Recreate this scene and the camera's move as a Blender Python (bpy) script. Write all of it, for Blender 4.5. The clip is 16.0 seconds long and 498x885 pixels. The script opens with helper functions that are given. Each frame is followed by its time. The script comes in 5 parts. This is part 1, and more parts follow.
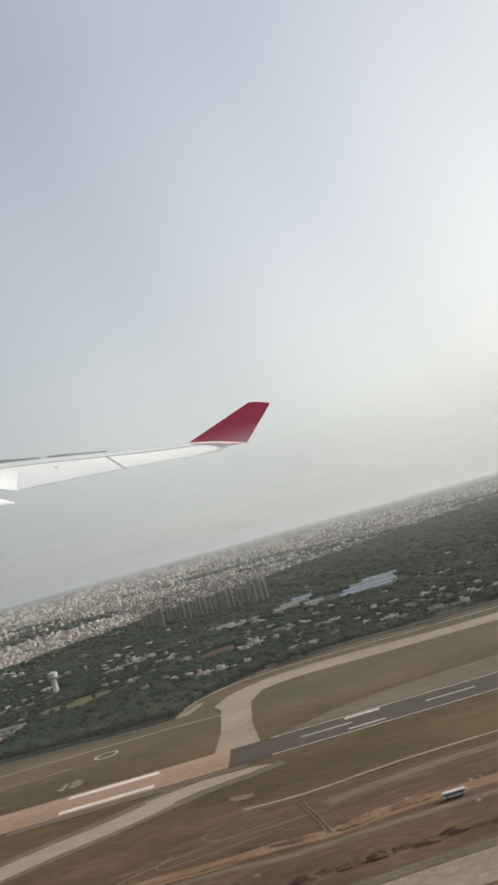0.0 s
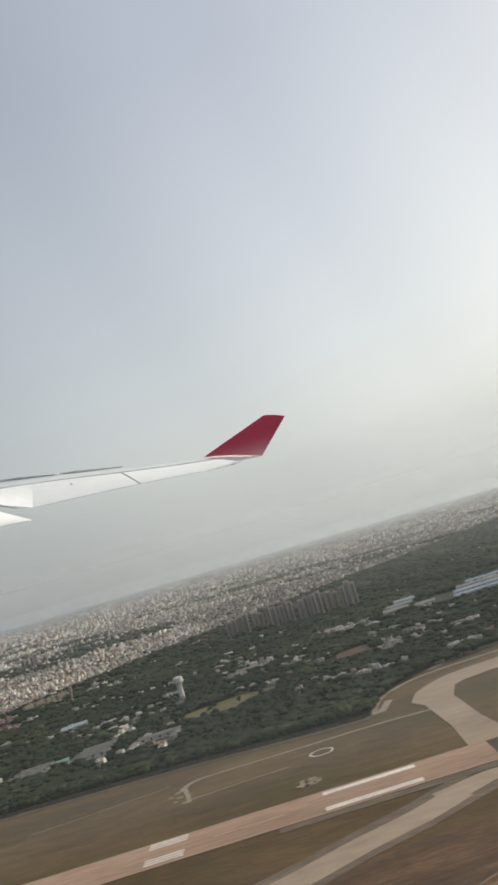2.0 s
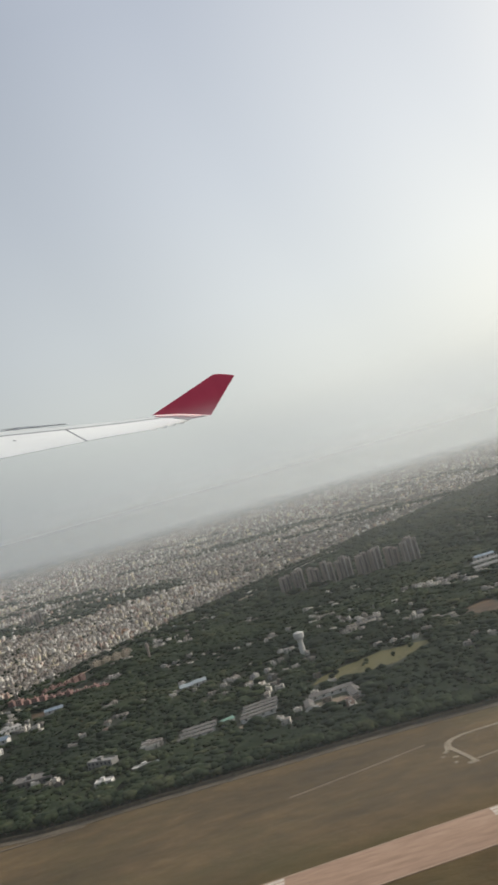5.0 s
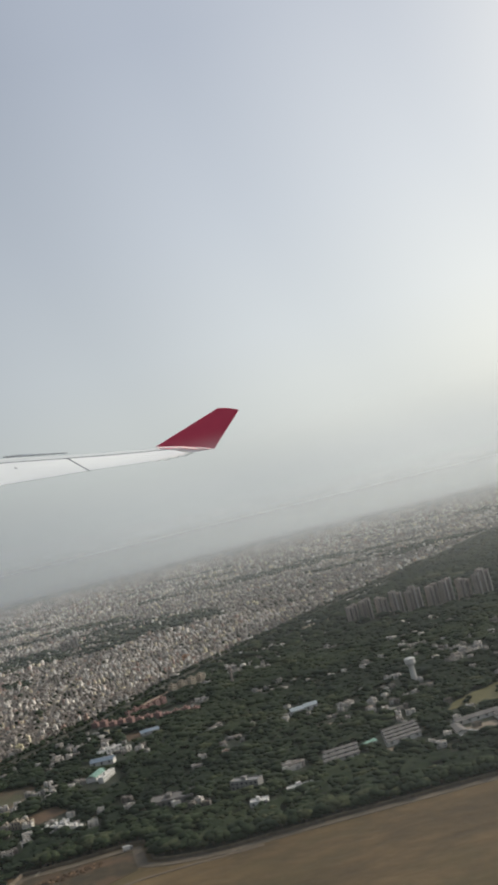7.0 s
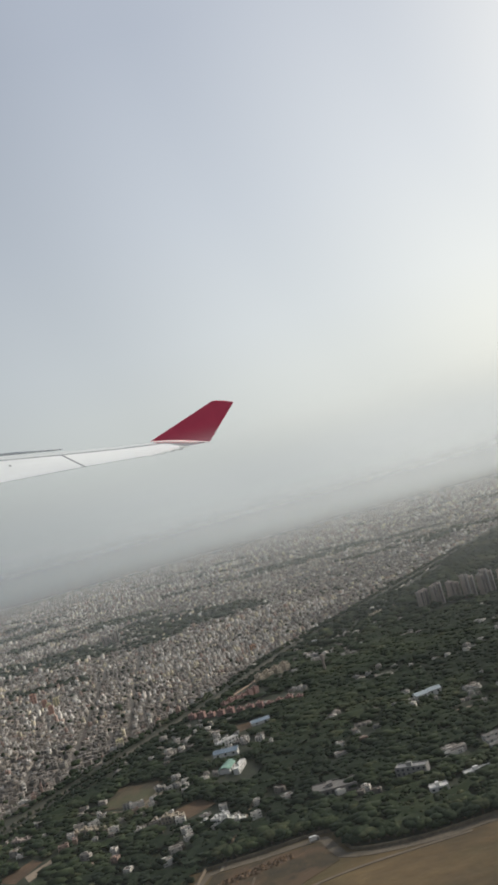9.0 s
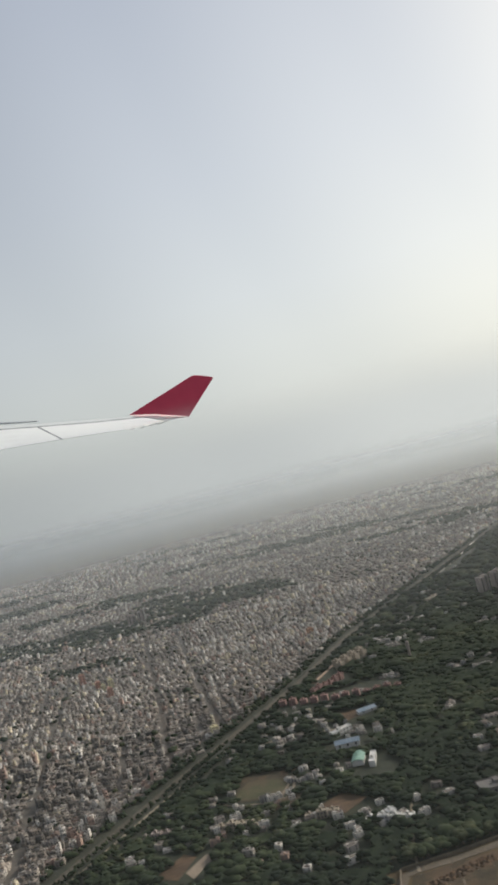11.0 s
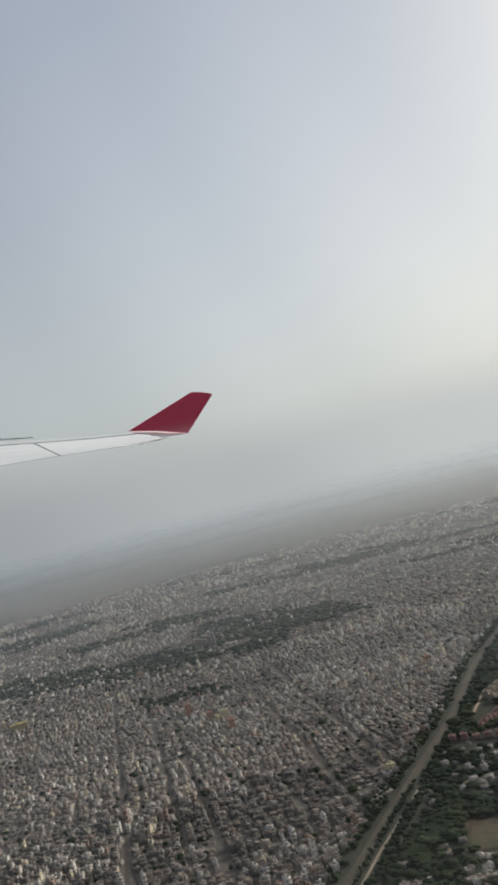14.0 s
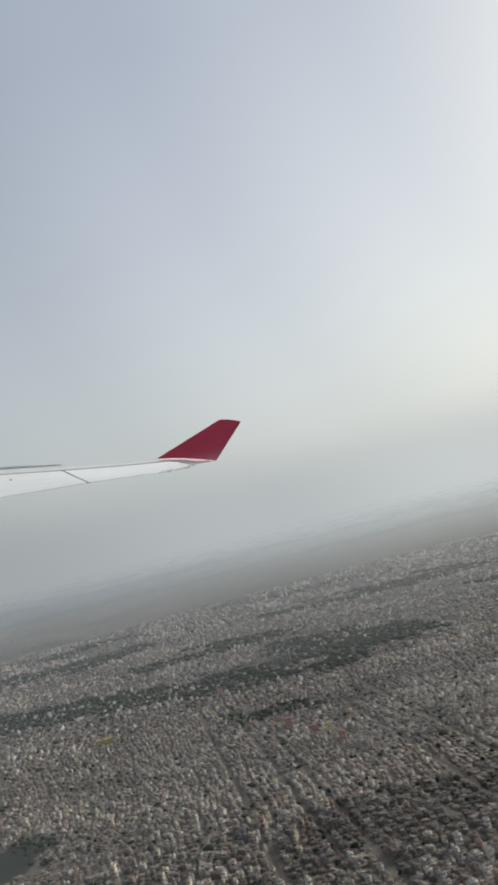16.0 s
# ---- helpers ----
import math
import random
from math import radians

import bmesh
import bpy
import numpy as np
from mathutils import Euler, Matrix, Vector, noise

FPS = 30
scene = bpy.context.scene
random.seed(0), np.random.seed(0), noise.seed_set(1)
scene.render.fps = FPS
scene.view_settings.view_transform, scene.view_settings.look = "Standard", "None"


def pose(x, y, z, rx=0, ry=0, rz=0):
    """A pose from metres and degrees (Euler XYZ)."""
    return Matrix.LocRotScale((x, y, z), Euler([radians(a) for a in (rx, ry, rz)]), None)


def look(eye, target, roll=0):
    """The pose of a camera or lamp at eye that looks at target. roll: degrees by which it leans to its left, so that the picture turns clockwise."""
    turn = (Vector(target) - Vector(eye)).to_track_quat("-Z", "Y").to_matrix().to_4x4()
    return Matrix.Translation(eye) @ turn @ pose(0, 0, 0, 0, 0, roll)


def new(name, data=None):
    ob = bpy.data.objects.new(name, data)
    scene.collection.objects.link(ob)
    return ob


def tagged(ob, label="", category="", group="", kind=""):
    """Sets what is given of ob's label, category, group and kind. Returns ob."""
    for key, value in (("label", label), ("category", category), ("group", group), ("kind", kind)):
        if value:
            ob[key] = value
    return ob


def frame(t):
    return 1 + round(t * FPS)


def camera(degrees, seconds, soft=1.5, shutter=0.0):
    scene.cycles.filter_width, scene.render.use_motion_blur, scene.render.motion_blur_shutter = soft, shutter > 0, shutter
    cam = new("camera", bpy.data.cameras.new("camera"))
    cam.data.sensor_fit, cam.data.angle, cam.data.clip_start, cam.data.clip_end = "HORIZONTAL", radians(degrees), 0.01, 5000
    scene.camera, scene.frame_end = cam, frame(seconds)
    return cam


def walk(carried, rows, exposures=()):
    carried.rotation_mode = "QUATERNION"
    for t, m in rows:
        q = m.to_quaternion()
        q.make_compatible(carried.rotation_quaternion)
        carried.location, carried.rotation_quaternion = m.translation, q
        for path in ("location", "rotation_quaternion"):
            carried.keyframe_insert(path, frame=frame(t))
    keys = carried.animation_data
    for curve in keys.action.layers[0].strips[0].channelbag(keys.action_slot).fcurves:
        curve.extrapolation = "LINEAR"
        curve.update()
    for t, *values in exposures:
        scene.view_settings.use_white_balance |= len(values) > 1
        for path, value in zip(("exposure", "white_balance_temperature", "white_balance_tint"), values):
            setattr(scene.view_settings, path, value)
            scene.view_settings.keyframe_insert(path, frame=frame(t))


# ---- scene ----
cam = camera(32.5, 16.0, soft=3.1, shutter=0.4)
# seconds, place of the eye, turn (degrees)
ROWS = [
    (0.0, -0.88, 0.77, 40.04, 96.092, 15.285, 0.563),
    (0.5, -12.63, 2.96, 41.94, 95.492, 15.989, 0.115),
    (1.0, -23.45, 5.24, 44.05, 95.026, 16.741, -0.576),
    (1.5, -34.99, 6.05, 46.28, 95.703, 16.721, -0.025),
    (2.0, -46.99, 7.66, 46.55, 97.224, 16.202, 1.081),
    (2.5, -58.61, 10.82, 47.64, 96.919, 16.713, 0.683),
    (3.0, -69.19, 13.93, 48.22, 95.975, 16.975, -0.242),
    (3.5, -80.76, 16.62, 50.78, 94.581, 17.008, -1.265),
    (4.0, -92.82, 20.26, 54.16, 93.650, 17.072, -2.088),
    (6.5, -149.84, 29.78, 70.84, 93.296, 13.578, -5.024),
    (7.0, -160.73, 32.03, 68.01, 95.575, 13.829, -4.149),
    (7.5, -172.04, 35.74, 67.73, 96.642, 14.795, -3.682),
    (8.0, -182.13, 37.45, 68.74, 96.838, 15.220, -3.422),
    (10.5, -241.89, 52.95, 90.83, 91.318, 14.776, -7.873),
    (11.0, -254.09, 55.33, 93.72, 92.649, 14.250, -7.255),
    (11.5, -265.11, 58.96, 96.12, 93.391, 14.308, -7.016),
    (12.0, -277.38, 62.84, 97.23, 93.318, 14.453, -7.630),
    (12.5, -288.29, 65.01, 99.55, 92.050, 14.883, -8.931),
    (13.0, -300.75, 68.43, 104.51, 91.257, 14.783, -9.933),
    (13.5, -311.26, 71.91, 111.06, 92.108, 14.469, -9.217),
    (14.0, -323.01, 76.59, 115.60, 93.464, 14.159, -8.383),
    (14.5, -335.40, 78.46, 119.96, 93.925, 13.553, -8.149),
    (15.0, -346.48, 82.13, 121.11, 94.155, 12.726, -8.080),
    (15.5, -359.31, 85.15, 119.69, 94.379, 12.406, -8.066),
    (16.0, -370.70, 87.55, 115.49, 95.785, 13.956, -7.111),
]
walk(cam, [(t, pose(x, y, z, rx, ry, rz)) for t, x, y, z, rx, ry, rz in ROWS],
     [(0.0, 0.27, 6550, 10), (1.0, 0.29, 6550, 10), (1.5, 0.24, 6550, 10), (2.0, 0.21, 6550, 10), (3.0, 0.18, 6550, 10), (3.5, 0.24, 6550, 10), (4.0, 0.22, 6550, 10), (6.5, 0.18, 6450, 10), (7.0, 0.09, 6430, 10), (8.0, 0.09, 6420, 10),
      (10.5, 0.14, 6480, 10), (11.5, 0.12, 6480, 10), (12.0, 0.04, 6480, 10), (12.5, -0.01, 6480, 10), (13.0, 0.01, 6480, 10), (13.5, 0.02, 6440, 10), (14.0, -0.10, 6330, 10), (14.5, 0.09, 6330, 10), (15.0, 0.06, 6330, 10), (15.5, 0.11, 6320, 10), (16.0, -0.01, 6300, 10)])

# ---- light ----
SUN_AZ, SUN_EL = 66.0, 27.0     # degrees: clockwise from +y, above the horizon
sun_dir = Vector((math.sin(radians(SUN_AZ)) * math.cos(radians(SUN_EL)), math.cos(radians(SUN_AZ)) * math.cos(radians(SUN_EL)), math.sin(radians(SUN_EL))))


def node(tree, kind, **values):
    n = tree.nodes.new(kind)
    for key, value in values.items():
        n.inputs[key].default_value = value
    return n


def ramp(tree, source, stops, ease="LINEAR"):
    n = tree.nodes.new("ShaderNodeValToRGB")
    n.color_ramp.interpolation = ease
    while len(n.color_ramp.elements) < len(stops):
        n.color_ramp.elements.new(0.5)
    for e, (p, c) in zip(n.color_ramp.elements, stops):
        e.position, e.color = p, (*c, 1)
    tree.links.new(source, n.inputs[0])
    return n


def math_node(tree, op, a, b=None):
    n = tree.nodes.new("ShaderNodeMath")
    n.operation = op
    for i, v in enumerate((a, b)):
        if v is None:
            continue
        if isinstance(v, (int, float)):
            n.inputs[i].default_value = v
        else:
            tree.links.new(v, n.inputs[i])
    return n.outputs[0]


def mix_colour(tree, fac, a, b, blend="MIX"):
    n = tree.nodes.new("ShaderNodeMix")
    n.data_type, n.blend_type = "RGBA", blend
    for i, v in ((0, fac), (6, a), (7, b)):
        if isinstance(v, (int, float)):
            n.inputs[i].default_value = v
        elif isinstance(v, tuple):
            n.inputs[i].default_value = (*v, 1)
        else:
            tree.links.new(v, n.inputs[i])
    return n.outputs[2]


def make_world():
    w = bpy.data.worlds.new("sky")
    scene.world = w
    w.use_nodes = True
    t = w.node_tree
    t.nodes.clear()
    sky = t.nodes.new("ShaderNodeTexSky")
    sky.sky_type, sky.sun_disc = "NISHITA", False
    sky.sun_elevation, sky.sun_rotation = radians(SUN_EL), radians(SUN_AZ)
    sky.dust_density, sky.air_density, sky.altitude = 6.0, 1.0, 250
    co = t.nodes.new("ShaderNodeTexCoord")
    sep = t.nodes.new("ShaderNodeSeparateXYZ")
    t.links.new(co.outputs["Generated"], sep.inputs[0])
    # dusty air: pale round the sun, grey towards the ground
    dot = t.nodes.new("ShaderNodeVectorMath")
    dot.operation = "DOT_PRODUCT"
    dot.inputs[1].default_value = sun_dir
    t.links.new(co.outputs["Generated"], dot.inputs[0])
    glow = ramp(t, math_node(t, "MULTIPLY_ADD", dot.outputs["Value"], 0.5), SKY_GLOW, "EASE")
    glow.inputs[0].links[0].from_node.inputs[2].default_value = 0.5
    low = ramp(t, sep.outputs["Z"], SKY_LOW)
    dusty = mix_colour(t, 1.0, glow.outputs[0], low.outputs[0], "MULTIPLY")
    scaled = mix_colour(t, 1.0, sky.outputs[0], (0.1, 0.1, 0.1), "MULTIPLY")
    both = mix_colour(t, 0.9, scaled, dusty)
    bg = node(t, "ShaderNodeBackground", Strength=1.0)
    t.links.new(both, bg.inputs["Color"])
    out = t.nodes.new("ShaderNodeOutputWorld")
    t.links.new(bg.outputs[0], out.inputs[0])


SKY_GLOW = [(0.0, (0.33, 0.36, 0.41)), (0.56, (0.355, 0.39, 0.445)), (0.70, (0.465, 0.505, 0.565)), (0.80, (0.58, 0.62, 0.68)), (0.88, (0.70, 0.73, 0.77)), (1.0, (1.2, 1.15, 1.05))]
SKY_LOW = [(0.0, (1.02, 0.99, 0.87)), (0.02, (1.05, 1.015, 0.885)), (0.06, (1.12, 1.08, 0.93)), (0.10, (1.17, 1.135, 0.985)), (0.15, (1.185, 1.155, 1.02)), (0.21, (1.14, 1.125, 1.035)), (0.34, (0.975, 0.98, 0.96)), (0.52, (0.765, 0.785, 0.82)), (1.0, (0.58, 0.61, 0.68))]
# radius (or the two ends of a straight sheet), height, strength, colour, share of the height over which it sets in; the
# last two glow in the colour of the horizon sky
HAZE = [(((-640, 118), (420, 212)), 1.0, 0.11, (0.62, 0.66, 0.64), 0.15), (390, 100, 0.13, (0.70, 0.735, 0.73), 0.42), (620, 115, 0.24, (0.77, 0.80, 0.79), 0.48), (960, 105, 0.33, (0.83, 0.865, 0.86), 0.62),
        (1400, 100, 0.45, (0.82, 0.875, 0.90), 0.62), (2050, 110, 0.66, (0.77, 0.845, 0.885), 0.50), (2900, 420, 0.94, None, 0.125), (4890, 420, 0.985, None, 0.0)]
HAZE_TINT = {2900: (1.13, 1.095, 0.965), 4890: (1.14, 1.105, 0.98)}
# the nearest sheet, a veil added to lift the dark tones: its strength as a share, and its top in metres, by x from -400
# to 100
VEIL_SHARE = [(0.0, 0.5), (0.30, 0.5), (0.44, 0.42), (0.66, 1.0), (1.0, 1.0)]
VEIL_TOP = [(0.0, 112.0), (0.20, 108.0), (0.46, 78.0), (0.68, 57.0), (1.0, 57.0)]
make_world()

sun = new("sun", bpy.data.lights.new("sun", "SUN"))
sun.data.energy, sun.data.angle, sun.data.color = 3.3, radians(8.0), (1.0, 0.93, 0.82)
sun.matrix_world = look(sun_dir * 100, (0, 0, 0))


# ---- materials ----
def surface(name, colours, scale=1.0, rough=0.85, fine=8.0, bump=0.3, metal=0.0, tint="", stretch=(1, 1, 1), patch=None, spec=0.3, grained=0.75, wrap=0):
    """A node material: a ramp of colours over two scales of noise, in metres. tint: a float attribute that picks from the ramp instead."""
    m = bpy.data.materials.new(name)
    m.use_nodes = True
    t = m.node_tree
    b = t.nodes["Principled BSDF"]
    b.inputs["Roughness"].default_value, b.inputs["Metallic"].default_value = rough, metal
    b.inputs["Specular IOR Level"].default_value = spec
    geo = t.nodes.new("ShaderNodeNewGeometry")
    mp = t.nodes.new("ShaderNodeMapping")
    mp.inputs["Scale"].default_value = stretch
    t.links.new(geo.outputs["Position"], mp.inputs[0])
    big = node(t, "ShaderNodeTexNoise", Scale=1.0 / scale, Detail=6.0, Roughness=0.62)
    small = node(t, "ShaderNodeTexNoise", Scale=fine / scale, Detail=4.0, Roughness=0.6)
    for n in (big, small):
        t.links.new(mp.outputs[0], n.inputs["Vector"])
    if tint:
        at = t.nodes.new("ShaderNodeAttribute")
        at.attribute_name = tint
        picked = math_node(t, "FRACT", math_node(t, "MULTIPLY", at.outputs["Fac"], wrap)) if wrap else at.outputs["Fac"]
        source = math_node(t, "ADD", picked, math_node(t, "MULTIPLY", math_node(t, "SUBTRACT", big.outputs["Fac"], 0.5), 0.10))
    else:
        source = math_node(t, "ADD", math_node(t, "MULTIPLY", big.outputs["Fac"], 0.72), math_node(t, "MULTIPLY", small.outputs["Fac"], 0.28))
        source = math_node(t, "MULTIPLY", math_node(t, "SUBTRACT", source, 0.28), 2.2)
    r = ramp(t, source, colours, "CONSTANT" if tint == "tint" else "LINEAR")
    colour = r.outputs[0]
    grain = ramp(t, small.outputs["Fac"], [(0.3, (0.78, 0.78, 0.78)), (0.7, (1.12, 1.12, 1.12))])
    colour = mix_colour(t, grained, colour, grain.outputs[0], "MULTIPLY")
    if patch:
        span, low, high, second = patch
        vast = node(t, "ShaderNodeTexNoise", Scale=1.0 / span, Detail=5.0, Roughness=0.6)
        t.links.new(mp.outputs[0], vast.inputs["Vector"])
        mask = ramp(t, vast.outputs["Fac"], [(low, (0, 0, 0)), (high, (1, 1, 1))])
        colour = mix_colour(t, mask.outputs[0], colour, second)
    t.links.new(colour, b.inputs["Base Color"])
    if bump:
        bn = node(t, "ShaderNodeBump", Strength=bump, Distance=0.3 * scale / fine)
        t.links.new(small.outputs["Fac"], bn.inputs["Height"])
        t.links.new(bn.outputs[0], b.inputs["Normal"])
    return m


M_SOIL = surface("dry_grass_soil", [(0.1, (0.048, 0.0321, 0.013)), (0.45, (0.082, 0.0535, 0.021)), (0.75, (0.118, 0.07704, 0.031)), (1.0, (0.165, 0.1113, 0.046))], 26, fine=7, stretch=(0.6, 1, 1), grained=0.3, patch=(45, 0.48, 0.66, (0.064, 0.05136, 0.016)))
M_DIRT = surface("dug_earth", [(0.1, (0.047, 0.028, 0.014)), (0.5, (0.092, 0.056, 0.030)), (0.8, (0.142, 0.085, 0.045)), (1.0, (0.184, 0.114, 0.060))], 6, fine=7, stretch=(0.3, 1, 1))
M_ORANGE = surface("orange_sand", [(0.1, (0.147, 0.087, 0.048)), (0.6, (0.208, 0.130, 0.072)), (1.0, (0.257, 0.182, 0.109))], 4)
M_PINK = surface("worn_reddish_asphalt", [(0.1, (0.251, 0.165, 0.112)), (0.6, (0.324, 0.215, 0.150)), (1.0, (0.387, 0.270, 0.195))], 14, fine=12, stretch=(0.2, 1, 1), bump=0.1)
M_TARMAC = surface("dark_asphalt", [(0.1, (0.056, 0.045, 0.035)), (0.6, (0.087, 0.069, 0.054)), (1.0, (0.137, 0.105, 0.080))], 9, fine=10, stretch=(0.2, 1, 1), bump=0.1)
M_SHOULDER = surface("dusty_shoulder", [(0.1, (0.111, 0.085, 0.058)), (0.6, (0.145, 0.113, 0.080)), (1.0, (0.196, 0.154, 0.110))], 9, stretch=(0.3, 1, 1), bump=0.1)
M_TAXI = surface("pale_concrete", [(0.1, (0.237, 0.179, 0.1311)), (0.6, (0.314, 0.245, 0.1785)), (1.0, (0.389, 0.305, 0.2362))], 22, fine=9, bump=0.05, grained=0.35, stretch=(0.5, 1, 1))
M_PAINT = surface("white_runway_paint", [(0.1, (0.52, 0.46, 0.39)), (0.7, (0.68, 0.62, 0.54)), (1.0, (0.74, 0.69, 0.62))], 3, bump=0.05)
M_PALEPINK = surface("worn_pinkish_paint", [(0.1, (0.33, 0.235, 0.17)), (1.0, (0.42, 0.31, 0.23))], 6, bump=0.05)
M_ROAD = surface("grey_road", [(0.1, (0.082, 0.066, 0.046)), (0.6, (0.119, 0.095, 0.067)), (1.0, (0.165, 0.134, 0.094))], 7, bump=0.1)
M_PATH = surface("pale_track", [(0.1, (0.22, 0.175, 0.12)), (0.7, (0.30, 0.245, 0.175)), (1.0, (0.38, 0.32, 0.24))], 5, bump=0.1)
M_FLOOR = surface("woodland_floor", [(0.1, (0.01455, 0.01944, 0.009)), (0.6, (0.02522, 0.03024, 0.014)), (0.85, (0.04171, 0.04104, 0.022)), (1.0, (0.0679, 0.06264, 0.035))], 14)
M_STREET = surface("city_ground", [(0.1, (0.085, 0.074, 0.061)), (0.6, (0.124, 0.107, 0.089)), (1.0, (0.175, 0.152, 0.124))], 9, patch=(95, 0.60, 0.72, (0.039, 0.045, 0.025)))
# the blue-grey of far haze is put into this ground colour
M_FAR = surface("distant_city_hazed", [(0.1, (0.066, 0.081, 0.090)), (0.5, (0.088, 0.104, 0.112)), (1.0, (0.128, 0.140, 0.146))], 22, fine=5, stretch=(0.35, 1, 1), bump=0, grained=0.9, patch=(150, 0.46, 0.60, (0.040, 0.056, 0.060)))
M_EARTH = surface("dark_turned_earth", [(0.1, (0.055, 0.035, 0.021)), (0.6, (0.088, 0.057, 0.035)), (1.0, (0.127, 0.083, 0.053))], 3, bump=0.3)
M_TAN = surface("tan_haul_road", [(0.1, (0.20, 0.155, 0.11)), (0.6, (0.25, 0.195, 0.14)), (1.0, (0.30, 0.235, 0.17))], 9, bump=0.1)
M_WEEDS = surface("dark_weedy_grass", [(0.1, (0.026, 0.021, 0.009)), (0.5, (0.048, 0.035, 0.016)), (1.0, (0.085, 0.057, 0.029))], 4, patch=(8, 0.46, 0.58, (0.082, 0.050, 0.026)))
M_TURF = surface("dry_green_turf", [(0.1, (0.071, 0.068, 0.022)), (0.6, (0.112, 0.099, 0.036)), (1.0, (0.149, 0.117, 0.051))], 9)
M_PITCH = surface("worn_sports_turf", [(0.1, (0.040, 0.043, 0.016)), (0.6, (0.066, 0.062, 0.026)), (1.0, (0.096, 0.080, 0.038))], 6, patch=(11, 0.48, 0.6, (0.080, 0.060, 0.032)))
M_BALLAST = surface("railway_ballast", [(0.1, (0.058, 0.050, 0.034)), (0.6, (0.088, 0.075, 0.052)), (1.0, (0.130, 0.110, 0.076))], 5, stretch=(1, 0.4, 1))
M_LEAF = surface("tree_foliage", [(0.0, (0.009393, 0.01639, 0.008232)), (0.3, (0.01507, 0.02429, 0.01078)), (0.55, (0.02241, 0.03277, 0.01392)), (0.78, (0.03329, 0.04407, 0.0195)), (1.0, (0.05413, 0.05876, 0.02881))], 2.5, rough=0.95, fine=6, bump=0.2, tint="leaf_tint", spec=0.1, grained=0.5)
M_BARK = surface("bark", [(0.1, (0.05, 0.037, 0.026)), (1.0, (0.11, 0.085, 0.06))], 0.6)
M_HOUSE = surface("house_walls", [(0.0, (0.310, 0.280, 0.243)), (0.16, (0.178, 0.157, 0.134)), (0.34, (0.396, 0.358, 0.314)), (0.48, (0.237, 0.200, 0.165)), (0.6, (0.149, 0.133, 0.116)), (0.7, (0.368, 0.320, 0.266)), (0.78, (0.625, 0.582, 0.515)), (0.87, (0.330, 0.225, 0.180)), (0.93, (0.290, 0.280, 0.261)), (0.97, (0.600, 0.525, 0.370))], 2.2, fine=6, bump=0.15, tint="tint")
M_ROOF = surface("flat_concrete_roofs", [(0.0, (0.122, 0.098, 0.079)), (0.22, (0.077, 0.062, 0.051)), (0.45, (0.168, 0.137, 0.110)), (0.6, (0.099, 0.081, 0.068)), (0.8, (0.237, 0.197, 0.161)), (0.92, (0.115, 0.078, 0.058))], 2.2, fine=6, bump=0.15, tint="tint", wrap=53.0)
M_GLASS = surface("dark_window", [(0.0, (0.025, 0.027, 0.03)), (1.0, (0.055, 0.058, 0.062))], 1.0, rough=0.25, bump=0)
M_WHITE = surface("white_wall", [(0.1, (0.50, 0.485, 0.45)), (0.7, (0.62, 0.60, 0.565)), (1.0, (0.70, 0.685, 0.65))], 1.6, fine=6, bump=0.1)
M_TOWER = surface("apartment_wall", [(0.1, (0.24, 0.195, 0.172)), (0.7, (0.31, 0.255, 0.225)), (1.0, (0.38, 0.32, 0.285))], 4, fine=6, bump=0.1)
M_BLUE = surface("blue_sheet_roof", [(0.1, (0.182, 0.232, 0.284)), (0.7, (0.266, 0.317, 0.359)), (1.0, (0.363, 0.391, 0.404))], 3, rough=0.5, bump=0.1)
M_GREEN = surface("green_sheet_roof", [(0.1, (0.14, 0.25, 0.19)), (0.7, (0.20, 0.33, 0.26)), (1.0, (0.27, 0.41, 0.33))], 3, rough=0.5, bump=0.1)
M_GREY = surface("grey_sheet_roof", [(0.1, (0.17, 0.165, 0.155)), (0.7, (0.26, 0.25, 0.235)), (1.0, (0.36, 0.35, 0.33))], 2, rough=0.6, bump=0.1)
M_BRICK = surface("reddish_wall", [(0.1, (0.205, 0.118, 0.103)), (0.7, (0.290, 0.175, 0.152)), (1.0, (0.370, 0.265, 0.228))], 2, bump=0.1)
M_WING = surface("white_aircraft_paint", [(0.1, (0.84, 0.85, 0.815)), (1.0, (0.88, 0.89, 0.855))], 240, rough=0.45, fine=4, bump=0, spec=0.4, grained=0.05)
# wing paint greyed for the upper skin: shade of its slope put into the colour
M_WINGTOP = surface("shaded_wing_paint", [(0.1, (0.60, 0.62, 0.60)), (1.0, (0.68, 0.70, 0.68))], 160, rough=0.45, fine=5, bump=0, spec=0.4, grained=0.1)
M_WINGGREY = surface("grey_aircraft_paint", [(0.1, (0.66, 0.68, 0.68)), (1.0, (0.72, 0.74, 0.74))], 240, rough=0.5, fine=4, bump=0, grained=0.05)
M_RED = surface("dark_red_aircraft_paint", [(0.1, (0.72, 0.072, 0.130)), (1.0, (0.78, 0.085, 0.148))], 200, rough=0.45, fine=4, bump=0, spec=0.3, grained=0.05)
M_GAP = surface("dark_gap", [(0.1, (0.17, 0.175, 0.18)), (1.0, (0.24, 0.245, 0.25))], 60, bump=0, grained=0.05)
M_WATER = surface("murky_water", [(0.1, (0.012, 0.020, 0.014)), (1.0, (0.022, 0.032, 0.022))], 12, rough=0.75, bump=0.02, spec=0.08)


